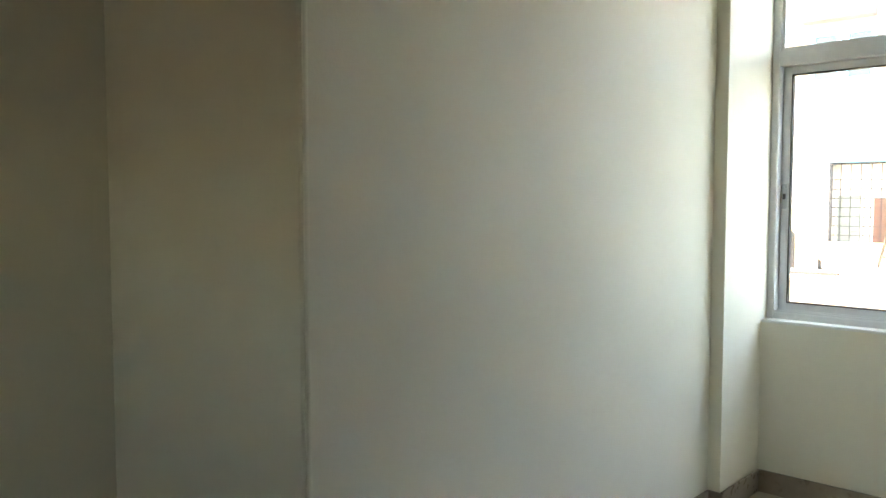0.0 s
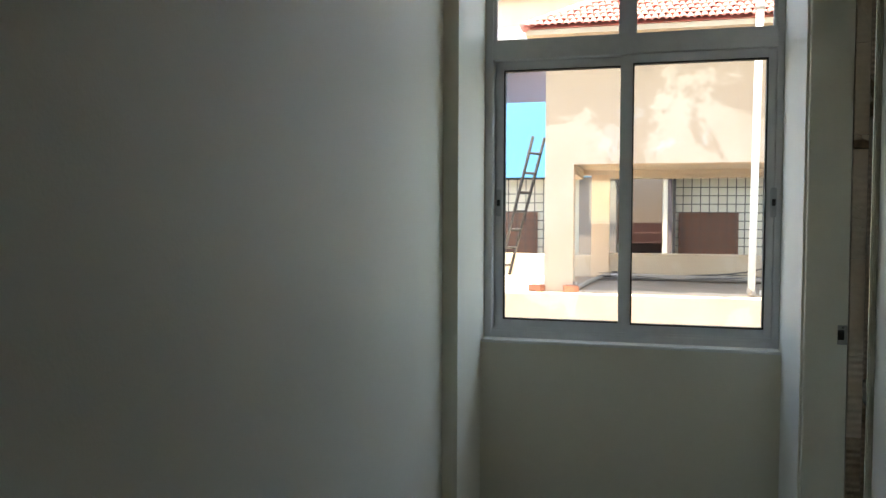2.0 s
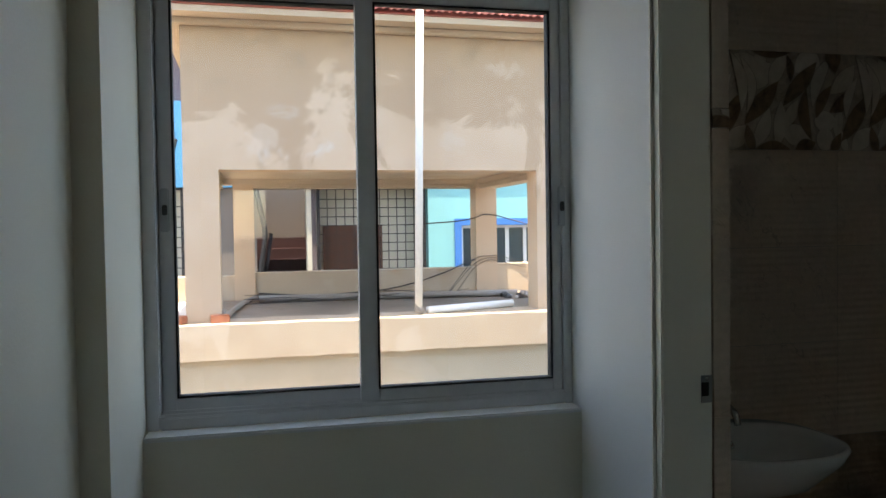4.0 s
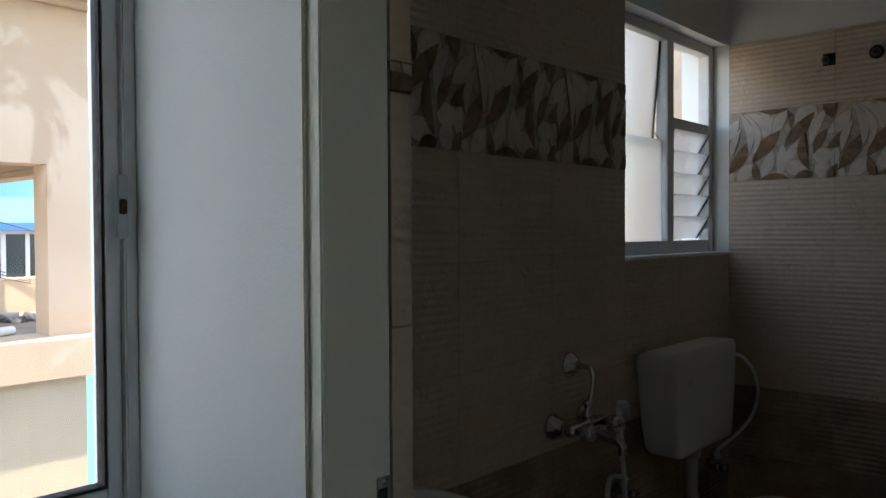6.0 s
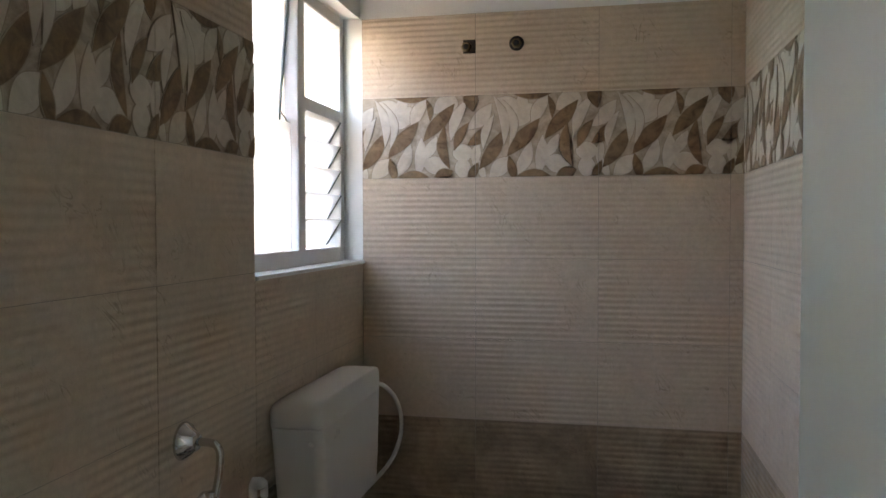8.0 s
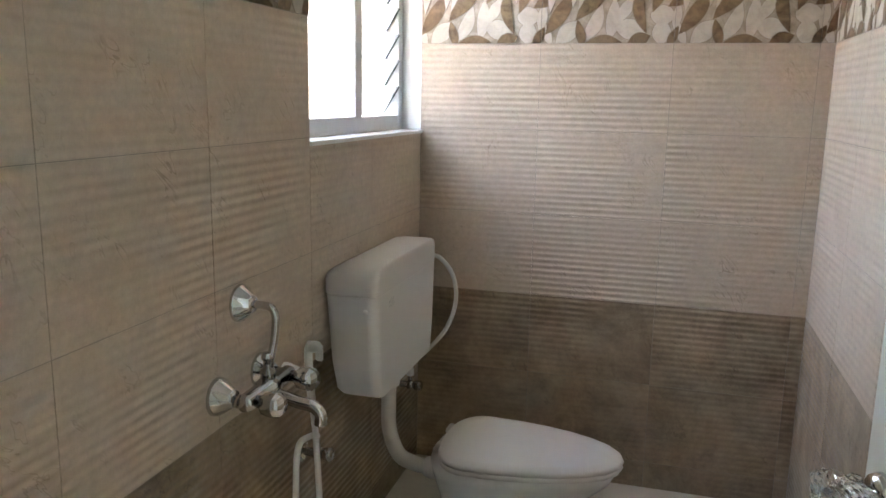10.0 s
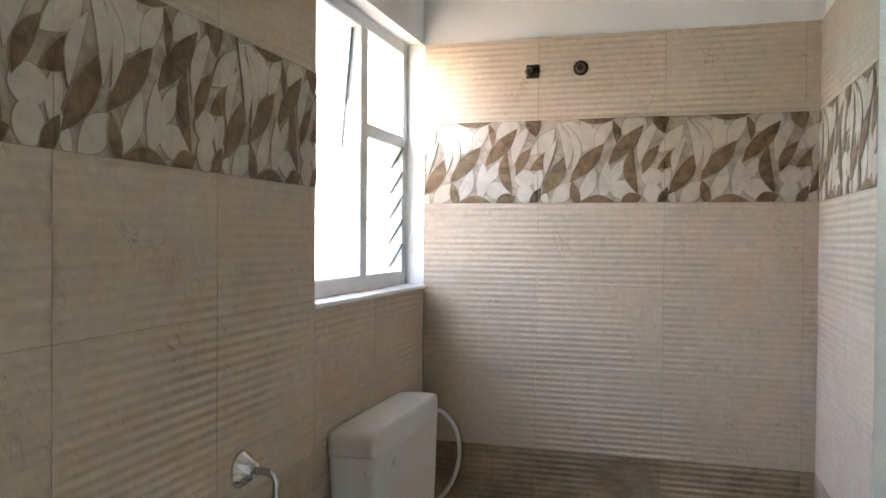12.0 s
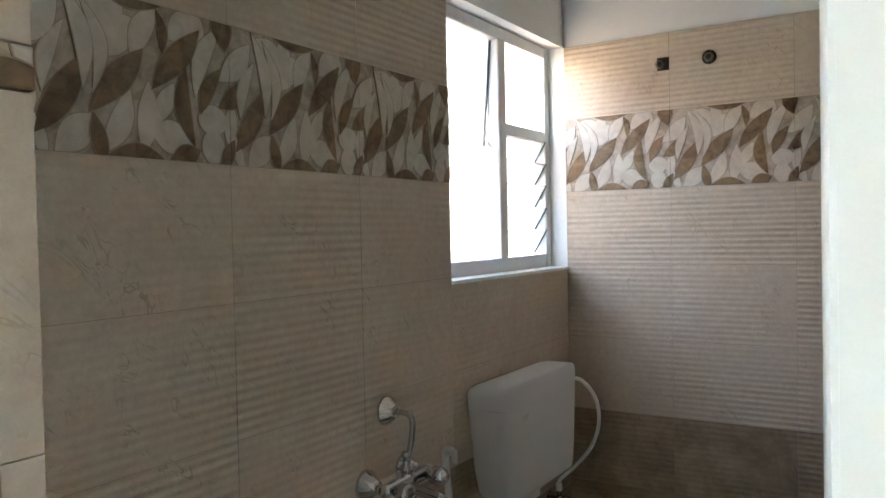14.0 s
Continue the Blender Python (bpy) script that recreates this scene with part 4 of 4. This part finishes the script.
# ---------- outside: the rear building ----------
RBY = 8.85
rear = thing("rear_building", (-1, 10, -3.2), "sky blue and cream apartment house with grilles and stairs", "building")
part("wall", boxes((-4.2, -0.80, RBY + 0.25, RBY + 0.5, -3.2, 1.87), (-0.05, 1.56, RBY + 0.25, RBY + 0.5, -3.2, 1.87)), M_TILEX, rear)
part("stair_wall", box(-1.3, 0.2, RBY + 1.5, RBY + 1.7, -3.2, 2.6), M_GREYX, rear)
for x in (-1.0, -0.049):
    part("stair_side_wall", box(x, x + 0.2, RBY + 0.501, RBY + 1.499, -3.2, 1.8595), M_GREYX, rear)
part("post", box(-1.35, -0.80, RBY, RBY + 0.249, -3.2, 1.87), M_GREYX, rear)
part("post", box(-0.128, -0.062, RBY, RBY + 0.249, -3.2, 1.87, bevel=0.004), M_TILEX, rear)
part("post", box(-0.0615, 0.0, RBY + 0.02, RBY + 0.249, -3.2, 1.87, bevel=0.004), M_MAUVE, rear)
part("upper_wall", boxes((-3.38, -0.81, RBY - 0.1, RBY + 0.5, 1.8705, 3.0), (-0.81, 1.56, RBY - 0.1, RBY + 0.5, 2.12, 3.0)), M_BLUE, rear, "sky blue painted upper wall")
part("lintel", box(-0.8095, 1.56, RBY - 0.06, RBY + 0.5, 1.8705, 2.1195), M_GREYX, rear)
part("top_wall", boxes((-5.5, -2.76, RBY + 0.1, RBY + 0.5, 3.001, 4.62), (-2.76, 1.56, RBY + 0.1, RBY + 0.5, 4.0, 4.62)), M_FACADE2, rear)
part("parapet", box(-5.5, 1.56, RBY - 0.05, RBY + 0.5, 4.6205, 4.95), M_BLUE, rear, "sky blue parapet")
part("balcony_recess", box(-2.76, 1.56, RBY + 0.55, RBY + 0.7, 3.001, 4.0), M_MAUVE, rear, "mauve curtain wall behind a balcony")
part("side_wall", box(-5.5, -3.381, RBY + 0.1, RBY + 0.5, -3.2, 3.0), M_WHITEX, rear)
for x0, x1 in ((-0.05, 1.54), (-3.4, -1.4)):
    part("grille_beam", box(x0, x1, RBY - 0.02, RBY + 0.02, 1.84, 1.87), M_IRON, rear)


def grille(x0, x1, z0, z1, dx, dz):
    g = part("grille", box(x0 - 0.02, x0 + 0.02, RBY - 0.02, RBY + 0.02, z0, z1), M_IRON, rear, "dark iron safety grille")
    part("post", box(x1 - 0.02, x1 + 0.02, RBY - 0.02, RBY + 0.02, z0, z1), M_IRON, g)
    n, m = int((x1 - x0) / dx), int((z1 - z0) / dz)
    for i in range(1, n):
        part("bar", box(x0 + i * dx - 0.006, x0 + i * dx + 0.006, RBY - 0.006, RBY + 0.006, z0, z1), M_IRON, g)
    for i in range(1, m):
        part("bar", box(x0, x1, RBY - 0.012, RBY - 0.006, z0 + i * dz - 0.006, z0 + i * dz + 0.006), M_IRON, g)


grille(0.03, 1.52, 0.0, 1.84, 0.122, 0.122)
grille(-3.37, -1.75, 0.0, 1.84, 0.135, 0.135)
for x0, x1 in ((0.105, 0.95), (-2.84, -2.0)):
    d = part("door", box(x0, x1, RBY + 0.20, RBY + 0.249, -0.75, 1.35, bevel=0.008), M_MAROON, rear, "brown panelled wooden door")
    for a, b in ((0.09, 0.39), (0.46, 0.76)):
        part("panel", box(x0 + a, x0 + b, RBY + 0.19, RBY + 0.1995, 0.2, 1.22, bevel=0.006), M_MAROON, d)
sw = part("window", ring_frame(-3.36, -2.98, 0.3, 1.42, RBY + 0.2, RBY + 0.249, 0.03), M_TILEX, rear, "curtained lower window")
part("curtain", rough_slab(-3.33, -3.01, ((RBY + 0.235, 0.33), (RBY + 0.235, 1.39), (RBY + 0.247, 1.39), (RBY + 0.247, 0.33)), 20, 0.006, 3), M_CURTAIN, sw, "grey-green patterned curtain")
for i in range(7):
    part("step", box(-0.79, -0.056, RBY + 0.30 + 0.16 * i, RBY + 0.46 + 0.16 * i, -0.2, 0.22 + 0.16 * i, bevel=0.006), M_MAROON2, rear, "dark red painted stair step")
part("string", rod((-0.76, RBY + 0.27, 0.2), (-0.60, RBY + 0.27, 1.25), 0.025, 8), M_IRON, rear)
part("conduit", tube([(-0.80, RBY - 0.03, 1.86), (-0.75, RBY - 0.03, 1.6), (-0.69, RBY - 0.03, 1.25), (-0.74, RBY - 0.03, 0.85), (-0.78, RBY - 0.03, 0.5)], 0.035, 8, 4), M_IRON, rear, "bundle of dark cables")
for x0 in (-3.72, -3.26):
    w = part("window", ring_frame(x0, x0 + 0.42, 3.05, 3.80, RBY + 0.05, RBY + 0.099, 0.06), M_BLUEW, rear, "blue framed upper window")
    part("pane", box(x0 + 0.06, x0 + 0.36, RBY + 0.08, RBY + 0.0985, 3.11, 3.74), M_DGLASS, w)
part("lintel_shade", box(-3.85, -2.85, RBY - 0.18, RBY + 0.099, 3.94, 4.22, bevel=0.01), M_MAUVE, rear)
part("tarpaulin", rough_slab(-2.75, -2.05, ((RBY + 0.0, 3.62), (RBY - 0.02, 4.15), (RBY + 0.03, 4.15), (RBY + 0.05, 3.62)), 20, 0.03, 2), M_TARP, rear, "white printed tarpaulin hung at the balcony")

# ---------- outside: the turquoise building ----------
teal = thing("turquoise_building", (4, 10, -3.2), "turquoise painted house with blue-trimmed sliding window", "building")
TY = RBY - 0.05
part("wall", boxes((1.57, 1.95, TY, TY + 0.3, -3.2, 2.24), (1.95, 3.4, TY, TY + 0.3, -3.2, 0.15), (1.95, 3.4, TY, TY + 0.3, 1.42, 2.24), (3.4, 9.0, TY, TY + 0.3, -3.2, 2.24)), M_TEAL, teal)
part("upper_wall", box(1.60, 9.0, TY + 0.5, TY + 0.8, 2.2405, 3.08), M_TEAL2, teal, "pale turquoise parapet")
part("coping", box(1.57, 9.0, TY - 0.06, TY + 0.35, 2.2405, 2.33, bevel=0.008), M_TRIM, teal)
tw = part("window", ring_frame(1.95, 3.4, 0.15, 1.42, TY - 0.04, TY + 0.1, 0.10), M_TRIM, teal, "blue painted window trim")
part("frame", boxes((2.05, 2.095, TY + 0.06, TY + 0.12, 0.25, 1.32), (2.735, 2.79, TY + 0.06, TY + 0.12, 0.25, 1.32), (3.01, 3.06, TY + 0.06, TY + 0.12, 0.25, 1.32), (2.095, 2.735, TY + 0.06, TY + 0.12, 1.28, 1.32), (2.79, 3.01, TY + 0.06, TY + 0.12, 1.28, 1.32), (3.06, 3.30, TY + 0.06, TY + 0.12, 1.28, 1.32)), M_WHITEX, tw)
for a, b in ((2.095, 2.735), (2.79, 3.01), (3.06, 3.30)):
    part("pane", box(a, b, TY + 0.08, TY + 0.10, 0.25, 1.28), M_DGLASS, tw)
drain = part("drain_pipe", rod((4.02, TY - 0.07, -3.2), (4.02, TY - 0.07, 2.235), 0.055), M_TEAL2, teal, "painted drain pipe")
for z in (1.03, -1.12):
    part("bracket", box(3.93, 4.11, TY - 0.10, TY - 0.0005, z, z + 0.05, bevel=0.006), M_TEAL2, drain)

part("balcony_slab", box(3.6, 6.7, TY - 0.55, TY - 0.0005, -2.35, -2.22), M_TEAL, teal)
railing = part("railing", box(3.62, 6.68, TY - 0.52, TY - 0.48, -1.70, -1.66, bevel=0.004), M_MAROON2, teal, "dark red scrolled iron balcony railing")
part("bottom_rail", box(3.62, 6.68, TY - 0.51, TY - 0.49, -2.16, -2.14), M_IRON, railing)
for i in range(9):
    x = 3.68 + 0.36 * i
    part("baluster", box(x - 0.012, x + 0.012, TY - 0.512, TY - 0.488, -2.22, -1.70), M_IRON, railing)
    if i < 8:
        for zc, d in ((-1.80, 1), (-2.04, -1)):
            part("scroll", tube([(x + 0.18 + 0.085 * (1 - k / 14) * math.cos(k * 0.75), TY - 0.50, zc + d * 0.085 * (1 - k / 14) * math.sin(k * 0.75)) for k in range(10)], 0.009, 6, 2), M_IRON, railing)

# ---------- outside: own building and ground ----------
solid("outer_wall", boxes((-4.5, -1.4005, 0.0, 0.25, -3.2, 3.0), (-1.4, 0.0, 0.02, 0.25, -3.2, -0.001), (0.1605, 3.0, 0.13, 0.35, -3.2, -0.301), (3.0005, 6.0, 0.0, 0.25, -3.2, 3.0)), M_WHITEX, "white painted outer wall of the flat", "wall", kind="structure")
ground = bmesh.new()
bmesh.ops.create_grid(ground, x_segments=8, y_segments=8, size=900)
bmesh.ops.translate(ground, vec=(0, 0, -3.2), verts=ground.verts)
solid("ground", ground, M_GROUND, "ground between the houses, unseen, darkened to cut bounced light", "ground", "structure")

# ---------- small pieces: tiles ----------
ROWS = [(-0.10, 0.0), (0.0, 0.30), (0.30, 0.60), (0.60, 0.90), (0.90, 1.20), (1.20, 1.50), (1.50, 1.80), (1.80, 2.10)]
GAP, THICK = 0.0006, 0.012
TILES = {}


def tile_mesh(w, h, mat):
    """One glazed tile, its face at y = 0, with chamfered edges."""
    key = (round(w, 4), round(h, 4), mat.name)
    if key not in TILES:
        bm = bmesh.new()
        a, b, c = w / 2 - GAP, h / 2 - GAP, 0.0005
        front = [bm.verts.new(p) for p in ((-a + c, 0, -b + c), (a - c, 0, -b + c), (a - c, 0, b - c), (-a + c, 0, b - c))]
        rim = [bm.verts.new(p) for p in ((-a, c, -b), (a, c, -b), (a, c, b), (-a, c, b))]
        back = [bm.verts.new(p) for p in ((-a, THICK - 0.001, -b), (a, THICK - 0.001, -b), (a, THICK - 0.001, b), (-a, THICK - 0.001, b))]
        bm.faces.new(front)
        for u, v in ((front, rim), (rim, back)):
            for k in range(4):
                bm.faces.new((u[k], v[k], v[(k + 1) % 4], u[(k + 1) % 4]))
        TILES[key] = mesh_of("tile", bm, mat)
    return TILES[key]


def almond(cx, cz, length, width, turn, bend, arc=0.0, n=12):
    """A pointed leaf outline; bend gives its spine an S, arc bows it to one side."""
    up, down = [], []
    for i in range(n + 1):
        t = i / n
        w = width * 0.5 * max(0.0, math.sin(math.pi * t)) ** (0.55 if width > 0.6 * length else 0.95)
        s = (t - 0.5) * length
        off = bend * math.sin(2 * math.pi * t) * 0.5 + arc * math.sin(math.pi * t)
        up.append((s, off + w))
        down.append((s, off - w))
    ring = up + down[-2:0:-1]
    c, s = math.cos(radians(turn)), math.sin(radians(turn))
    return [(cx + x * c - z * s, cz + x * s + z * c) for x, z in ring]


def clipped(ring, x0, x1, z0, z1):
    """The part of an outline that lies inside a rectangle."""
    for axis, lim, keep in ((0, x0, 1), (0, x1, -1), (1, z0, 1), (1, z1, -1)):
        out = []
        for a, b in zip(ring, ring[1:] + ring[:1]):
            da, db = (a[axis] - lim) * keep, (b[axis] - lim) * keep
            if da >= 0:
                out.append(a)
            if (da > 0 > db) or (da < 0 < db):
                t = da / (da - db)
                out.append((a[0] + (b[0] - a[0]) * t, a[1] + (b[1] - a[1]) * t))
        ring = out
        if len(ring) < 3:
            return []
    return ring


# leaves of the decor tile: centre, length, width, turn, bend, arc
CREAM_A = [(0.165, 0.225, 0.15, 0.080, 25, 0.0, 0.0), (0.125, 0.264, 0.11, 0.055, -22, 0.0, 0.0), (0.160, 0.268, 0.10, 0.046, 72, 0.0, -0.010), (0.330, 0.272, 0.10, 0.058, 42, 0.0, 0.0), (0.362, 0.268, 0.09, 0.046, 88, 0.0, 0.0), (0.172, 0.066, 0.145, 0.048, 64, 0.0, -0.012), (0.092, 0.036, 0.11, 0.060, 42, 0.0, 0.0), (0.298, 0.046, 0.115, 0.066, -18, 0.0, 0.0)]
CREAM_B = [(0.238, 0.078, 0.145, 0.048, 84, 0.0, -0.006), (0.240, 0.240, 0.135, 0.048, 62, 0.0, 0.010), (0.282, 0.110, 0.10, 0.040, 62, 0.0, 0.0), (0.020, 0.030, 0.095, 0.030, 112, 0.0, 0.0), (0.002, 0.085, 0.10, 0.036, 82, 0.0, 0.0), (0.403, 0.034, 0.075, 0.060, -90, 0.0, 0.0), (0.403, 0.090, 0.066, 0.076, 90, 0.0, 0.0), (0.392, 0.212, 0.170, 0.042, 66, 0.0, 0.016)]
CREAM_C = [(0.016, 0.222, 0.130, 0.056, 46, 0.0, -0.008), (0.086, 0.205, 0.185, 0.036, 102, 0.0, -0.022), (0.112, 0.196, 0.175, 0.030, 98, 0.0, -0.030), (0.050, 0.165, 0.135, 0.030, 72, 0.0, 0.012)]
BROWN_A = [(0.060, 0.100, 0.180, 0.052, 57, 0.0, -0.006), (0.176, 0.142, 0.178, 0.056, 49, 0.004, 0.0), (0.312, 0.203, 0.182, 0.052, 49, 0.004, 0.0), (0.345, 0.112, 0.165, 0.040, 97, 0.0, 0.020), (0.398, 0.150, 0.115, 0.036, 62, 0.0, 0.008), (0.016, 0.156, 0.120, 0.046, 40, 0.0, -0.008)]
BROWN_B = [(0.432, 0.290, 0.100, 0.056, 100, 0.0, 0.0), (0.210, 0.300, 0.140, 0.040, 0, 0.0, 0.0), (0.272, 0.250, 0.085, 0.022, 100, 0.0, -0.008), (0.215, 0.002, 0.120, 0.050, 0, 0.0, 0.0), (0.330, 0.010, 0.080, 0.046, 20, 0.0, 0.0), (0.136, 0.028, 0.100, 0.032, 104, 0.0, 0.0), (0.442, 0.018, 0.080, 0.032, 62, 0.0, 0.0)]
SHAPES = [(*q, 0) for q in CREAM_A + CREAM_B] + [(*q, 2) for q in BROWN_A + BROWN_B] + [(*q, 0) for q in CREAM_C]
DECOR = {}


def decor_mesh(w, h, start=0.0):
    """A decor tile with cushioned leaf shapes in dark joints; narrower pieces are cut from the whole pattern."""
    key = (round(w, 4), round(start, 4))
    if key in DECOR:
        return DECOR[key]
    bm = bmesh.new()
    box(GAP, w - GAP, 0.0, THICK - 0.001, GAP, h - GAP, bm=bm, mi=1)

    def slab(ring, lift, crown, mi):
        mx, mz = sum(x for x, z in ring) / len(ring), sum(z for x, z in ring) / len(ring)
        low = [bm.verts.new((x, 0.0002, z)) for x, z in ring]
        rim = [bm.verts.new((x, -lift, z)) for x, z in ring]
        rings = [low, rim]
        if crown:
            rings.append([bm.verts.new((mx + (x - mx) * 0.86, -lift - crown, mz + (z - mz) * 0.86)) for x, z in ring])
        for a, b in zip(rings, rings[1:]):
            for k in range(len(ring)):
                k2 = (k + 1) % len(ring)
                bm.faces.new((a[k], a[k2], b[k2], b[k])).material_index = mi
        bm.faces.new(rings[-1]).material_index = mi

    for rank, (cx, cz, ln, wd, turn, bend, arc, kind) in enumerate(SHAPES):
        for shift in (-0.45, 0.0, 0.45):
            lift = 0.0006 + 0.00010 * rank
            for grow, up, crown, mi in ((0.0024, lift, 0.0, 3), (0.0, lift + 0.00005, 0.0007, kind)):
                ring = clipped(almond(cx + shift - start, cz, ln + 2 * grow, wd + 2 * grow, turn, bend, arc), GAP, w - GAP, GAP, h - GAP)
                if ring and max(x for x, z in ring) - min(x for x, z in ring) > 0.005 and max(z for x, z in ring) - min(z for x, z in ring) > 0.005:
                    slab(ring, up, crown, mi)
    DECOR[key] = mesh_of("decor_tile", bm, [M_CREAMBIT, M_BEIGEBIT, M_BROWNBIT, M_LINEBIT])
    return DECOR[key]


part("grout", boxes((BX0, 1.84, BY1 + 0.0010, BY1 + 0.0118, -0.1, 2.099), (1.84, BX1 + 0.001, BY1 + 0.0010, BY1 + 0.0118, -0.1, 1.177)), M_GROUT, wall_bath_north)
part("grout", box(BX1 + 0.0010, BX1 + 0.0118, BY0, BY1 + 0.001, -0.1, 2.099), M_GROUT, wall_bath_end)
part("grout", box(BX0, BX1 + 0.001, BY0 - 0.0118, BY0 - 0.0010, -0.1, 2.099), M_GROUT, wall_bath_south)


def lay(wall, spans, place, hole=None):
    """Tiles a wall: spans along it in metres, place(u, z) gives the pose of a tile's centre."""
    for u0, u1, start in spans:
        for r, (z0, z1) in enumerate(ROWS):
            pieces = [(u0, u1, z0, z1)]
            if hole:
                h0, h1, g0, g1 = hole
                if u1 > h0 + 0.001 and u0 < h1 - 0.001 and z1 > g0 + 0.001 and z0 < g1 - 0.001:
                    pieces = []
                    if z0 < g0 - 0.01:
                        pieces.append((u0, u1, z0, g0))
                    if u0 < h0 - 0.01:
                        pieces.append((u0, h0, max(z0, g0) if z0 < g0 - 0.01 else z0, z1))
            for a, b, c, d in pieces:
                if r == 6:
                    ob = new("tile", decor_mesh(b - a, d - c, start))
                    m = place(a, c)
                else:
                    ob = new("tile", tile_mesh(b - a, d - c, M_DADO if r < 3 else M_TILE))
                    m = place((a + b) / 2, (c + d) / 2)
                ob.parent = wall
                ob.matrix_basis = m


north = [(BX0, 0.48, 0.13), (0.48, 0.93, 0.0), (0.93, 1.38, 0.0), (1.38, 1.84, 0.0), (1.84, 2.28, 0.0), (2.28, BX1, 0.0)]
lay(wall_bath_north, north, lambda u, z: pose(u, BY1, z), (1.84, BX1 + 0.1, 1.1785, 2.2))
end = [(-BY1, 0.307, 0.016), (0.307, 0.752, 0.0), (0.752, 1.20, 0.0), (1.20, -BY0, 0.0)]
lay(wall_bath_end, end, lambda u, z: pose(BX1, -u, z, 0, 0, -90))
south = [(-BX1, -2.33, 0.0), (-2.33, -1.88, 0.0), (-1.88, -1.43, 0.0), (-1.43, -0.98, 0.0), (-0.98, -0.53, 0.0), (-0.53, -BX0, 0.0)]
lay(wall_bath_south, south, lambda u, z: pose(-u, BY0, z, 0, 0, 180))
# tiled return beside the door jamb
lining = tagged(new("tiled_jamb", mesh_of("tiled_jamb", boxes((0.1175, 0.163, -0.438, DOOR_FAR - 0.0005, -0.05, 2.10)), M_GROUT)), "strip of beige tile lining the doorway edge", "tile trim", kind="structure")
for z0, z1 in ((0.0, 0.30), (0.30, 0.60), (0.60, 0.85), (0.85, 1.15), (1.15, 1.482), (1.525, 1.80), (1.80, 2.10)):
    ob = new("tile", tile_mesh(0.042, z1 - z0, M_TILE if z0 > 0.5 else M_DADO))
    ob.parent = lining
    ob.matrix_basis = pose(0.1385, -0.450, (z0 + z1) / 2)
ob = new("tile", decor_mesh(0.042, 0.041, 0.20))
ob.parent = lining
ob.matrix_basis = pose(0.1175, -0.450, 1.483)
lining.matrix_basis = TURN

# ---------- small pieces: roof tiles ----------
def roof_tile():
    """A half-round clay tile, 0.15 long down the slope, with a thick lower lip."""
    bm = bmesh.new()
    rings = []
    for y, lift in ((0.0, 0.016), (0.15, 0.0)):
        out = [Vector((0.031 * math.cos(math.pi * k / 6), y, lift + 0.026 * math.sin(math.pi * k / 6))) for k in range(7)]
        inn = [Vector((0.023 * math.cos(math.pi * k / 6), y, lift + 0.017 * math.sin(math.pi * k / 6))) for k in range(6, -1, -1)]
        rings.append(out + inn)
    return mesh_of("roof_tile", loft(rings), M_ROOF)


tile = roof_tile()
slope = pose(0, RY0 - 0.03, EAVE - 0.005, 30, 0, 0)
rest = bmesh.new()
count = 0
for row in range(14):
    y = row * 0.13
    inset = max(0.0, y * math.cos(radians(30)) - 0.02)
    x = RX0 + inset + 0.03
    while x < RX1 - inset - 0.02:
        m = slope @ Matrix.Translation((x, y, 0.004 + 0.003 * ((count * 7) % 3)))
        if row < 5 and count < 300:
            ob = new("roof_tile", tile)
            ob.parent = roof
            ob.matrix_parent_inverse = world_of(roof).inverted()
            ob.matrix_basis = m
        else:
            n0 = len(rest.verts)
            rest.from_mesh(tile)
            rest.verts.ensure_lookup_table()
            bmesh.ops.transform(rest, matrix=m, verts=rest.verts[n0:])
        x += 0.062
        count += 1
tagged(part("roof_tiles", rest, M_ROOF, roof), kind="stuff")
for sx, x0 in ((1, RX0), (-1, RX1)):
    n = 16
    for i in range(n):
        t0, t1 = i / n, (i + 1.15) / n
        a = Vector((x0 + sx * run * t0, RY0 + run * t0, EAVE + run * RISE * t0 + 0.02))
        b = Vector((x0 + sx * run * t1, RY0 + run * t1, EAVE + run * RISE * t1 + 0.02))
        part("hip_tile", rod(a, b, 0.05, 8, r2=0.042), M_ROOF, roof)
